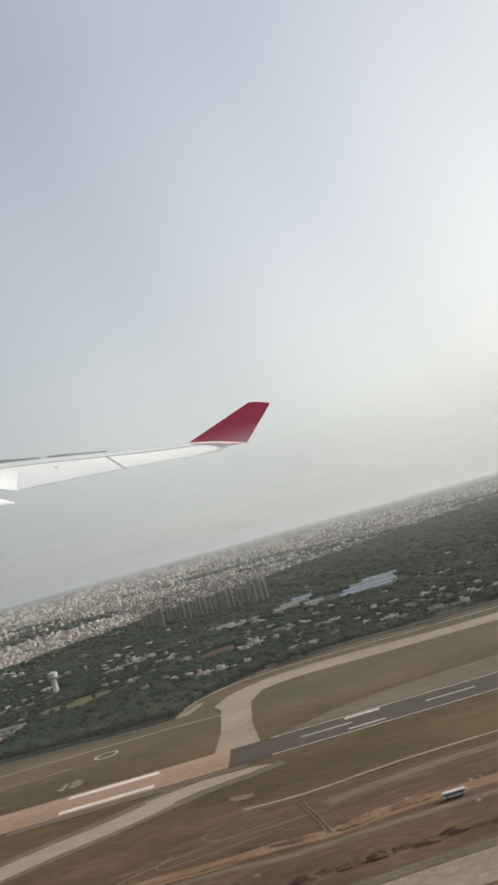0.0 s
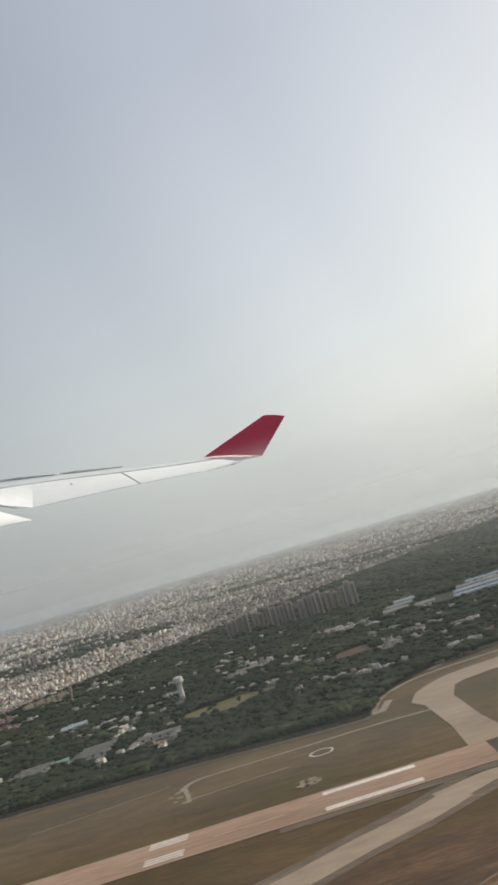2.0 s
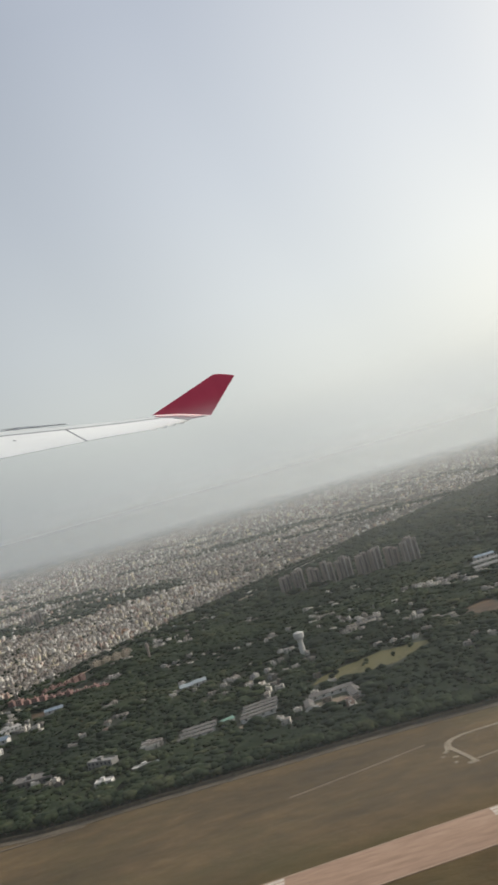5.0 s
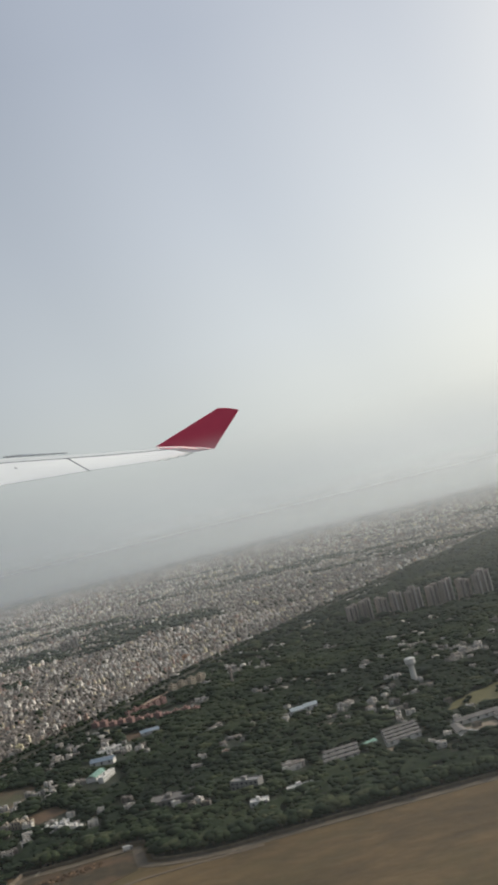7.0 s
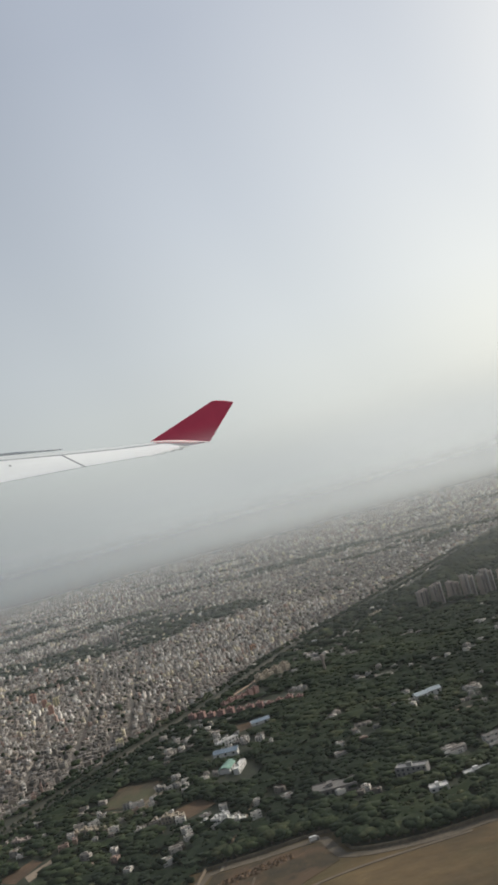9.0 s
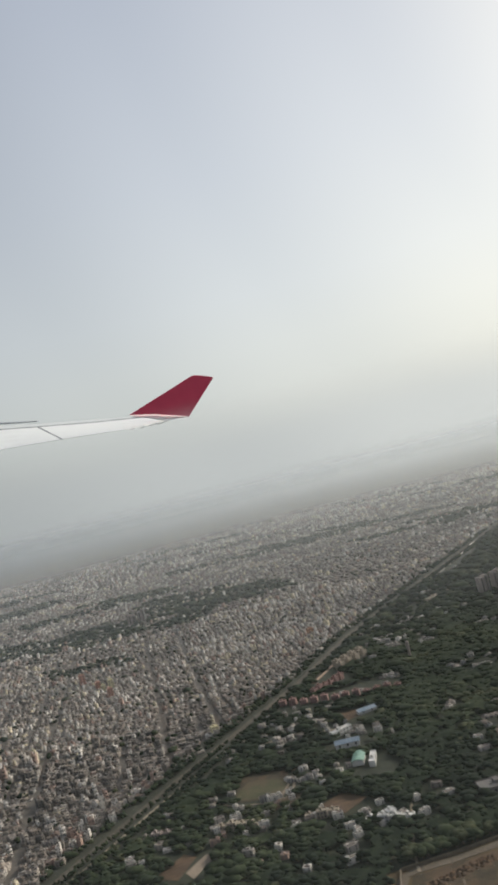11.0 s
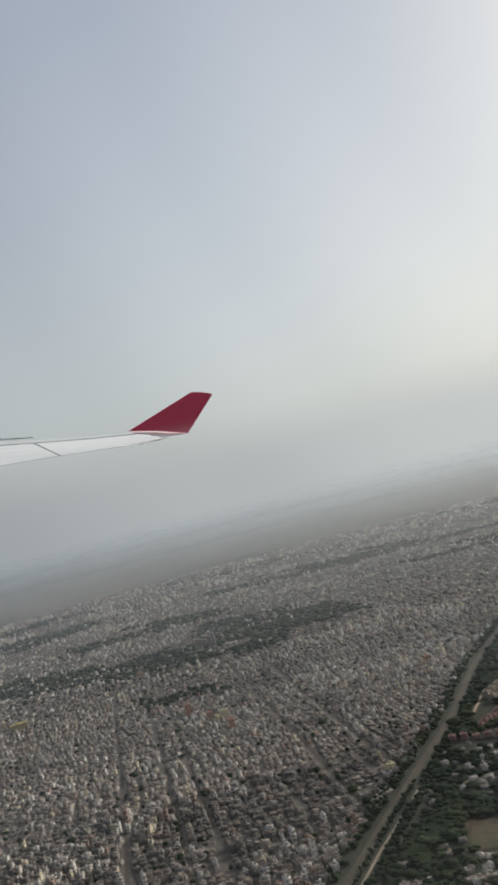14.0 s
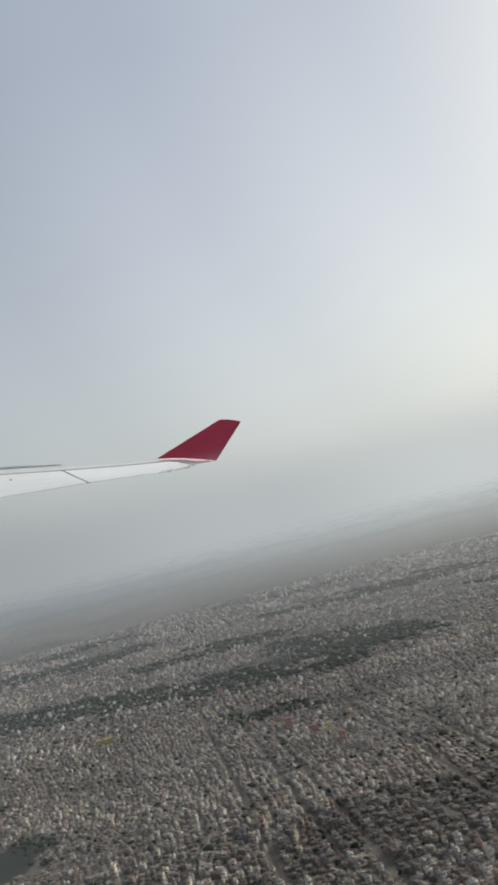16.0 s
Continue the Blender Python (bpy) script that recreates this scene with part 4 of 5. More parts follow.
HOUSE_MATS = [M_HOUSE, M_GLASS, M_GREY, M_ROOF]
near_h = [house_template(0, k) for k in range(6)]
mid_h = [house_template(1, k) for k in range(5)]
far_h = [house_template(2, 0)]


def street_grid(x0, x1, y0, y1, cell, skew=0.03):
    """House plots in back-to-back rows: narrow lanes every second row, a street every eighth."""
    xs, x, i = [], x0, 0
    while x < x1:
        xs.append(x)
        i += 1
        x += cell * (0.98 if i % 2 else 1.2 if i % 10 else 1.7)
    ys, y, j = [], y0, 0
    while y < y1:
        ys.append(y)
        j += 1
        y += cell * (0.93 if j % 13 else 1.6)
    gx, gy = np.meshgrid(xs, ys)
    gx, gy = gx.ravel(), gy.ravel()
    wave = 4.5 * np.sin(gy * 0.023 + gx * 0.011) + 2.0 * np.sin(gy * 0.061 - gx * 0.034)
    return gx + wave + skew * (gy - 400) * -1 + rng.uniform(-0.28, 0.28, gx.size) * cell, gy + 3.5 * np.sin(gx * 0.031) + 2.0 * np.sin(gx * 0.083 + gy * 0.02) + rng.uniform(-0.34, 0.34, gx.size) * cell


def in_city(x, y, gap):
    ok = (x < rail_x(y) - gap) & (x > -440 - 0.33 * (y - 87)) & (x < 120 + 0.45 * y)
    built = rng.random(len(x)) < 0.28
    ok &= built | (green_belt(x, y) < 0.03)
    for p in PARKS:
        ok &= (built & (y > 600)) | ~inside(x + 5 * np.sin(y * 0.21) + 4 * np.sin(x * 0.13), y + 5 * np.sin(x * 0.17) + 3 * np.sin(y * 0.31), p)
    return ok


def house_sizes(x, y, cell):
    n = len(x)
    district = 0.6 * grove(x * 0.45 + 11, y * 0.45) + 0.4 * grove(x * 1.1, y * 0.8 + 30)
    for cx, cy, rx, ry in ((-225, 500, 60, 75), (-150, 640, 70, 60), (-330, 590, 60, 40), (-280, 880, 130, 35), (-420, 610, 25, 10), (-305, 560, 40, 22), (-190, 700, 90, 16)):
        district += 0.26 * np.exp(-((x - cx) / rx) ** 2 - ((y - cy) / ry) ** 2)
    district -= 0.35 * np.exp(-((x + 70) / 110) ** 2 - ((y - 830) / 90) ** 2) + 0.25 * np.exp(-((x + 250) / 45) ** 2 - ((y - 405) / 40) ** 2)
    big = rng.random(n) < 0.07
    w = cell * np.where(big, rng.uniform(1.1, 1.9, n), rng.uniform(0.62, 1.12, n))
    d = cell * np.where(big, rng.uniform(1.0, 1.5, n), rng.uniform(0.62, 1.05, n))
    h = (min(cell, 3.0) + 0.12 * max(0.0, cell - 3.0)) * np.clip(rng.normal(0.82, 0.36, n) + 0.9 * (district - 0.5), 0.28, 2.1)
    tall = (rng.random(n) < 0.085 + 0.08 * (district > 0.6)) & ~big
    h, w = np.where(tall, h * 1.5, h * 0.72), np.where(tall, w * 0.62, w)
    u, q = rng.random(n), np.clip((district - 0.35) / 0.45, 0, 1)
    dark, mid = rng.choice([0.18, 0.27, 0.62, 0.67, 0.30], n), rng.choice([0.05, 0.50, 0.54, 0.95, 0.10], n)
    light, bright = rng.choice([0.40, 0.44, 0.73, 0.75], n), rng.choice([0.80, 0.83, 0.85, 0.98, 0.89], n)
    tint = np.where(u < 0.66 - 0.46 * q, dark, np.where(u < 0.88 - 0.40 * q, mid, np.where(u < 0.96 - 0.26 * q, light, bright)))
    # bright tints on tall narrow houses stand in for sunlit slivers of wall
    tint = np.where(tall & (rng.random(n) < 0.72), bright, tint) + rng.uniform(0, 0.019, n)
    h = h * (0.98 if cell > 2.55 and cell < 3 else 0.66 if cell < 3 else 0.62 if cell < 4 else 0.95)
    return w, d, h, np.clip(tint, 0.03, 0.99)


city = Batch("tint")
row_houses = []
for (x0, x1, y0, y1, cell, temps) in ((-520, -150, 300, 440, 2.6, near_h), (-580, -60, 440, 690, 2.3, mid_h), (-900, 420, 690, 1250, 3.3, far_h), (-1300, 900, 1250, 2100, 4.8, far_h), (-1800, 1500, 2100, 3300, 8.0, far_h)):
    x, y = street_grid(x0, x1, y0, y1, cell)
    ok = in_city(x, y, 7.5 if y0 < 800 else 9)
    if y0 < 600:
        ok &= np.min(np.abs(x[:, None] + 0.03 * (y[:, None] - 450) - STREETS[None]), axis=1) > 1.55
    ok &= rng.random(len(x)) < np.clip(0.92 * (3400 - y) / 1100, 0, 0.92)
    x, y = x[ok], y[ok]
    w, d, h, tint = house_sizes(x, y, cell)
    turn = rng.normal(0.03, 0.04, len(x)) + 0.2 * np.sin(np.floor((x + 0.2 * y) / 42) * 12.9 + np.floor(y / 55) * 78.2)
    bulk = np.ones(len(x), bool)
    if y0 < 400:
        close = np.argsort(np.hypot(x - rail_x(y), 0) + np.where((y > 310) & (y < 440), 0, 900))[:180]
        bulk[close] = False
        row_houses = [(x[i], y[i], turn[i], w[i], d[i], h[i], tint[i]) for i in close]
    which = rng.integers(0, len(temps), len(x))
    for k, tp in enumerate(temps):
        s = bulk & (which == k)
        city.add(tp, placing(x[s], y[s], np.zeros(s.sum()), turn[s], w[s], d[s], h[s]), tint[s])
tagged(city.build("city_houses", HOUSE_MATS), "dense grey and beige flat-roofed city houses", "houses", kind="stuff")

# single houses: shared part meshes, tinted walls
WALLS = [(0.08, "grey"), (0.25, "dark grey"), (0.42, "pale grey"), (0.55, "brown"), (0.74, "beige"), (0.82, "whitish"), (0.90, "reddish")]
wall_me = {}


def quads_mesh(name, boxes, material, tint=None):
    v, f, _ = boxes_template([(*b, 0) for b in boxes])
    me = bpy.data.meshes.new(name)
    me.from_pydata(v.tolist(), [], f.tolist())
    me.materials.append(material)
    if tint is not None:
        at = me.attributes.new("tint", "FLOAT", "POINT")
        at.data.foreach_set("value", np.full(len(v), tint, np.float32))
    return me


for value, word in WALLS:
    wall_me[word] = (quads_mesh("wall", [(-0.5, -0.5, 0, 0.5, 0.5, 0.90)], M_HOUSE, value),
                     quads_mesh("parapet", [(-0.5, -0.5, 0.90, 0.5, -0.45, 0.98), (-0.5, 0.45, 0.90, 0.5, 0.5, 0.98), (-0.5, -0.45, 0.90, -0.45, 0.45, 0.98), (0.45, -0.45, 0.90, 0.5, 0.45, 0.98)], M_HOUSE, value),
                     quads_mesh("stair_room", [(-0.16, -0.2, 0.90, 0.16, 0.2, 1.16)], M_HOUSE, value),
                     quads_mesh("balcony", [(-0.42, -0.60, 0, 0.42, -0.5, 0.05), (-0.42, -0.60, 0.05, 0.42, -0.58, 0.12)], M_HOUSE, value))
pane_me = quads_mesh("window", [(-0.09, -0.508, 0, 0.09, -0.498, 0.17)], M_GLASS)
side_me = quads_mesh("window", [(0.498, -0.08, 0, 0.508, 0.08, 0.17)], M_GLASS)
roof_me = [quads_mesh("roof", [(-0.449, -0.449, 0.88, 0.449, 0.449, 0.915)], M_ROOF, v) for v in (0.011, 0.031, 0.052, 0.015, 0.018)]
tank_me = quads_mesh("water_tank", [(-0.08, -0.09, 0.90, 0.08, 0.09, 1.08)], M_GREY)


def child(name, me, parent, at=(0, 0, 0)):
    o = new(name, me)
    o.parent = parent
    o.location = at
    return o


def single_house(x, y, turn, w, d, h, tint, place, group):
    word = min(WALLS, key=lambda q: abs(q[0] - tint))[1]
    ob = new("house")
    ob.matrix_world = pose(x, y, 0, 0, 0, math.degrees(turn)) @ Matrix.Diagonal((w, d, h, 1))
    size = "tall narrow" if h > 1.25 * w else "low" if h < 0.6 * w else "flat-roofed"
    tagged(ob, "%s %s house %s" % (size, word, place), "house", group)
    wl, pp, st, bl = wall_me[word]
    walls = child("wall", wl, ob)
    child("parapet", pp, ob)
    child("roof", random.choice(roof_me), ob)
    child("stair_room", st, ob, (random.choice((-0.3, 0.0, 0.3)), random.choice((-0.2, 0.2)), 0))
    child("water_tank", tank_me, ob, (random.choice((-0.38, 0.38)), 0.34, 0))
    floors = (0.08, 0.36, 0.66) if h > 2.2 else (0.18, 0.58)
    for z in floors[1:]:
        child("balcony", bl, ob, (0, 0, z - 0.09))
    for z in floors:
        for wx in (-0.3, 0.3):
            child("window", pane_me, walls, (wx, 0, z))
        child("window", side_me, walls, (0, 0, z))
    return ob


for h in row_houses:
    single_house(*h, "in the row beside the railway", "houses beside the railway")
SPLIT = sorted(h[1] for h in house_places)[170]
for h in house_places:
    if h[1] < SPLIT:
        single_house(*h, "among the trees", "houses among the trees")
hamlet = Batch("tint")
far_places = [h for h in house_places if h[1] >= SPLIT]
for k, tp in enumerate(near_h):
    s = np.array(far_places[k::6])
    hamlet.add(tp, placing(s[:, 0], s[:, 1], s[:, 0] * 0, s[:, 2], s[:, 3], s[:, 4], s[:, 5]), s[:, 6])
tagged(hamlet.build("village_houses", HOUSE_MATS), "scattered pale houses among distant trees", "houses", kind="stuff")


# ---- larger buildings ----
def root(name, x, y, turn, label, category, group=""):
    ob = new(name)
    ob.matrix_world = pose(x, y, 0, 0, 0, turn)
    return tagged(ob, label, category, group)


def shed(x, y, turn, length, width, height, roof, word, group="", rise=0.28, arched=False):
    """A long hall with a pitched or arched sheet roof, end walls and doors."""
    ob = root("shed", x, y, turn, "long shed with a %s roof among the trees" % word, "shed", group)
    hl, hw = length / 2, width / 2
    walls = part("wall", box_mesh(-hl, -hw, 0, hl, hw, height, bevel=0.04), M_WHITE, ob)
    bm = bmesh.new()
    n = 10 if arched else 2
    prof = []
    for i in range(n + 1):
        s = -1 + 2 * i / n
        prof.append((s * (hw + 0.2), height + 0.03 + rise * width * ((1 - s * s) if arched else (1 - abs(s))) * 0.5 * 2))
    rings = [[bm.verts.new((e * (hl + 0.25), py, pz)) for py, pz in prof] + [bm.verts.new((e * (hl + 0.25), py, pz - 0.12)) for py, pz in reversed(prof)] for e in (-1, 1)]
    k = len(rings[0])
    for i in range(k):
        bm.faces.new((rings[0][i], rings[0][(i + 1) % k], rings[1][(i + 1) % k], rings[1][i]))
    for r in rings:
        bm.faces.new(r)
    bmesh.ops.recalc_face_normals(bm, faces=bm.faces)
    part("roof", bm, roof, ob)
    for i in range(max(2, int(length / 2.5))):
        u = -hl + (i + 0.5) * length / max(2, int(length / 2.5))
        part("window", box_mesh(u - 0.35, -hw - 0.03, height * 0.4, u + 0.35, -hw + 0.02, height * 0.8), M_GLASS, walls)
    return ob


def block(x, y, turn, length, width, height, material, label, category="building", floors=3, group="", bays=None):
    """A flat-roofed building: walls, parapet, roof room, rows of windows."""
    ob = root("building", x, y, turn, label, category, group)
    hl, hw = length / 2, width / 2
    walls = part("wall", box_mesh(-hl, -hw, 0, hl, hw, height, bevel=0.03), material, ob)
    bm = bmesh.new()
    for b in ((-hl, -hw, hl, -hw + 0.12), (-hl, hw - 0.12, hl, hw), (-hl, -hw + 0.12, -hl + 0.12, hw - 0.12), (hl - 0.12, -hw + 0.12, hl, hw - 0.12)):
        box(bm, b[0], b[1], height, b[2], b[3], height + 0.25)
    part("parapet", bm, material, ob)
    part("stair_room", box_mesh(-hl * 0.3, -hw * 0.3, height, -hl * 0.3 + min(1.4, length * 0.2), hw * 0.5, height + 0.9, bevel=0.03), material, ob)
    bays = bays or max(2, int(length / 1.4))
    me = quads_mesh("window", [(-0.22 * length / bays, -0.02, 0, 0.22 * length / bays, 0.02, 0.5 * height / floors)], M_GLASS)
    for fl in range(floors):
        for i in range(bays):
            child("window", me, walls, (-hl + (i + 0.5) * length / bays, -hw, (fl + 0.3) * height / floors))
    return ob


flat_me = quads_mesh("window", [(-0.375, -0.03, 0, 0.375, 0.03, 0.4)], M_GLASS)


def apartment_tower(x, y, turn, w, h, fins, wall=M_TOWER):
    """A slab of flats in stepped wings: bodies, white stair fins where there are any, bands of windows, roof tanks."""
    ob = root("apartment_tower", x, y, turn, "tall brownish apartment tower with stepped wings" + (" and pale vertical fins" if fins else ""), "apartment block", "row of apartment towers")
    d, n = 5.0, max(2, round(w / 3.2))
    step = w / n
    for i in range(n):
        u = -w / 2 + (i + 0.5) * step
        top, back = h * (1.0, 0.90, 0.96, 0.85)[(i + int(x)) % 4], 0.9 * ((i + int(y)) % 2)
        body = part("wall", box_mesh(u - step / 2 + 0.12, -d / 2 + back, 0, u + step / 2 - 0.12, d / 2, top, bevel=0.05), wall, ob)
        stack = part("balcony", box_mesh(u - step * 0.34, -d / 2 + back - 0.55, 0.8, u + step * 0.05, -d / 2 + back + 0.01, top - 0.5, bevel=0.03), M_BALCONY, ob)
        for fl in range(14):
            child("window", flat_me, stack, (u - step * 0.15, -d / 2 + back - 0.57, 1.25 + fl * (top - 1.8) / 14))
            child("window", narrow_me, body, (u + step * 0.3, -d / 2 + back, 1.25 + fl * (top - 1.8) / 14))
        if i >= n - fins:
            part("fin", box_mesh(u + step * 0.10, -d / 2 - 0.5, 0, u + step * 0.10 + 0.55, -d / 2 + back + 0.01, top + 0.7, bevel=0.03), M_FIN, ob, "pale vertical fin")
        part("roof_tank", box_mesh(u - 0.5, -0.6, top, u + 0.35, 0.8, top + 0.7, bevel=0.03), wall, ob)
    return ob


M_FIN = surface("pale_fin_paint", [(0.1, (0.40, 0.36, 0.325)), (0.7, (0.48, 0.435, 0.395)), (1.0, (0.56, 0.51, 0.47))], 3, fine=6, bump=0.1)
M_BALCONY = surface("dusky_balcony_wall", [(0.1, (0.16, 0.128, 0.112)), (0.7, (0.22, 0.178, 0.156)), (1.0, (0.28, 0.23, 0.205))], 4, fine=6, bump=0.1)
narrow_me = quads_mesh("window", [(-0.2, -0.02, 0, 0.2, 0.02, 0.4)], M_GLASS)
for x, y, w, h, fins in ((-79, 524, 6.4, 10.5, 0), (-71.5, 521.5, 6.0, 12.2, 1), (-62.5, 518, 6.6, 11.6, 0), (-54.5, 515.5, 6.4, 13.2, 2), (-45.5, 512, 8.4, 13.0, 2), (-35, 508.5, 6.8, 12.6, 0), (-27.5, 506, 6.4, 13.8, 2), (-18.5, 502.5, 7.6, 12.4, 0), (-9.0, 499, 9.6, 14.6, 3)):
    apartment_tower(x, y, 12, w, h, fins)

for x, y, ln, mat, word in ((40, 396, 24, M_BLUE, "faded blue sheet"), (44, 411, 26, M_BLUE, "blue sheet"), (47, 426, 22, M_GREY, "pale grey"), (53, 440, 18, M_BLUE, "blue sheet"), (16, 404, 9, M_GREY, "pale grey"), (3, 410, 12, M_GREY, "pale grey"), (7, 424, 13, M_GREY, "pale grey"), (12, 440, 10, M_BLUE, "dull blue sheet")):
    shed(x, y, 5, ln, 4.0, 1.9, mat, word, "industrial sheds", rise=0.2)
M_PALE = surface("pale_blue_grey_sheet", [(0.1, (0.30, 0.34, 0.36)), (0.7, (0.40, 0.44, 0.45)), (1.0, (0.48, 0.51, 0.51))], 3, rough=0.5, bump=0.1)
M_HOUSE2 = surface("beige_wall", [(0.1, (0.26, 0.22, 0.17)), (0.7, (0.33, 0.28, 0.215)), (1.0, (0.41, 0.35, 0.27))], 2, bump=0.1)
M_DUSTY = surface("dusty_roof", [(0.1, (0.115, 0.105, 0.096)), (0.7, (0.17, 0.157, 0.144)), (1.0, (0.25, 0.232, 0.213))], 2, bump=0.1)
# rows of barracks behind the woodland edge
for i in range(3):
    shed(-134.0 + i * 0.6, 270.5 + i * 4.2, 6, 10.0, 1.7, 1.4, M_DUSTY, "dusty grey", "row of barracks", rise=0.2)
for i in range(4):
    shed(-115.5 + i * 0.5, 273.5 + i * 3.8, 10, 10.5, 1.6, 1.4, M_DUSTY, "dusty grey", "row of barracks", rise=0.2)
shed(-124.6, 277.0, 30, 4.0, 2.0, 1.2, M_GREEN, "small pale green")
# a low complex round a pale yard beside the open turf
sheet("ground", [(-99, 263), (-90, 263), (-90, 270), (-99, 270)], 0.05, M_TAN, "pale paved yard inside a low complex", "yard")
for x, y, turn, ln, wd, ht in ((-93.5, 275.5, 4, 13, 3.4, 1.2), (-87.5, 268.0, 92, 9, 3.2, 1.1), (-101.0, 268.5, 88, 8, 2.4, 1.0)):
    shed(x, y, turn, ln, wd, ht, M_DUSTY, "dark dusty", "low complex beside the turf", rise=0.16)
block(-99.5, 260.8, 4, 7, 1.6, 1.0, M_WHITE, "low pale flat-roofed building at the woodland edge", floors=1)
block(-160.5, 270.5, -30, 8.5, 3.2, 2.2, M_GREY, "grey two-storey building at the woodland edge", floors=2)
block(-147.5, 256.8, -2, 7, 2.2, 1.0, M_WHITE, "low pale flat-roofed building at the woodland edge", floors=1)
block(-158.5, 254.5, -8, 4.6, 3.0, 0.9, M_WHITE, "low pale flat-roofed building at the woodland edge", floors=1)
shed(-137.5, 339.5, 8, 4.6, 3.0, 1.6, M_PALE, "pale blue-grey sheet")
shed(-132.5, 340.5, 8, 4.6, 3.0, 1.8, M_PALE, "pale blue-grey sheet")
sheet("ground", [(-135.5, 311.2), (-126.5, 310.6), (-126, 314), (-134.5, 315)], 0.05, M_TAN, "pale bare yard among the trees", "yard")
shed(-207, 342, -12, 8.2, 3.4, 1.6, M_BLUE, "bright blue sheet")
shed(-207.5, 325, 70, 8, 3.6, 1.5, M_GREEN, "arched pale green sheet", arched=True, rise=0.16)
block(-203.8, 321.5, 72, 9.5, 1.8, 1.6, M_WHITE, "long narrow white building", floors=2)
block(-206, 356, 30, 9, 2.2, 1.9, M_WHITE, "long white flat-roofed building", floors=2)
for x, y, n, turn, mat, word in ((-254, 304, 4, -28, M_HOUSE2, "beige"), (-276, 313, 3, -15, M_TOWER, "greyish"), (-216, 279, 4, -30, M_WHITE, "whitish"), (-230, 293, 3, -18, M_HOUSE2, "beige")):
    for i in range(n):
        c, s = math.cos(radians(turn)), math.sin(radians(turn))
        block(x + i * 3.3 * c, y + i * 3.3 * s, turn, 2.9, 2.2, 1.3 + 0.3 * ((i * 5) % 3), mat, "%s two-storey terraced block among trees" % word, "apartment block", 2, "terraces among the trees", 3)
block(-181, 276, -6, 12, 6.5, 1.6, M_DUSTY, "broad low dark-roofed building in the woodland", floors=1)
block(-211, 278, 10, 2.6, 2.4, 2.2, M_WHITE, "small white cube house in the woodland", floors=2)
shed(-192, 373, 8, 7, 3, 1.1, M_BLUE, "dull blue sheet")
# reddish terraces near the railway
for i in range(12):
    s = i / 11
    block(-217.5 + 44 * s, 414 - 22 * s - 3 * math.sin(3 * s), -22, 2.9, 2.6, 2.0 + 0.45 * math.sin(i * 2.1), M_BRICK, "reddish three-storey terraced block near the railway", "apartment block", 3, "reddish terraces", 3)
for i in range(6):
    block(-203 + i * 2.9, 417.5 + i * 2.4, 43, 2.6, 2.4, 2.2 + 0.4 * math.sin(i * 1.7), M_BRICK, "red three-storey terraced block near the railway", "apartment block", 3, "red terraces", 3)
for i in range(8):
    block(-184 + (i % 4) * 4.6, 447 + (i // 4) * 7 + (i % 4) * 4.0, 40, 3.4, 3.2, 3.0, M_HOUSE2, "beige four-storey block beside the railway", "apartment block", 4, "beige blocks", 3)
# two far slabs standing over the city
for x, h in ((-286, 9.5), (-277.5, 11.5)):
    apartment_tower(x, 800, 14, 7, h, 1 if x > -280 else 0, M_TOWER)
block(-424, 683, 10, 11, 5, 4.0, surface("yellow_wall", [(0.1, (0.40, 0.31, 0.14)), (1.0, (0.55, 0.44, 0.22))], 3), "pale yellow four-storey building", floors=4)


def water_tower(x, y, label, h, r, shaft, material):
    ob = root("water_tower", x, y, 0, label, "water tower")
    bm = bmesh.new()
    bmesh.ops.create_cone(bm, cap_ends=True, segments=20, radius1=shaft, radius2=shaft * 0.85, depth=h * 0.62, matrix=Matrix.Translation((0, 0, h * 0.31)))
    part("shaft", bm, material, ob)
    bm = bmesh.new()
    bmesh.ops.create_cone(bm, cap_ends=True, segments=24, radius1=shaft, radius2=r, depth=h * 0.10, matrix=Matrix.Translation((0, 0, h * 0.67)))
    bmesh.ops.create_cone(bm, cap_ends=True, segments=24, radius1=r, radius2=r, depth=h * 0.22, matrix=Matrix.Translation((0, 0, h * 0.83)))
    bmesh.ops.create_cone(bm, cap_ends=True, segments=24, radius1=r * 1.02, radius2=r * 0.15, depth=h * 0.06, matrix=Matrix.Translation((0, 0, h * 0.97)))
    part("tank", bm, material, ob)
    bm = bmesh.new()
    bmesh.ops.create_cone(bm, cap_ends=True, segments=24, radius1=r * 1.08, radius2=r * 1.08, depth=h * 0.02, matrix=Matrix.Translation((0, 0, h * 0.73)))
    part("gallery", bm, M_GREY, ob)


water_tower(-93.2, 343, "pale concrete mushroom-shaped water tower among trees", 8.4, 1.9, 1.15, M_WHITE)
water_tower(-156, 428, "slim pale concrete water tower above the trees", 8.6, 0.85, 0.6, M_TOWER)


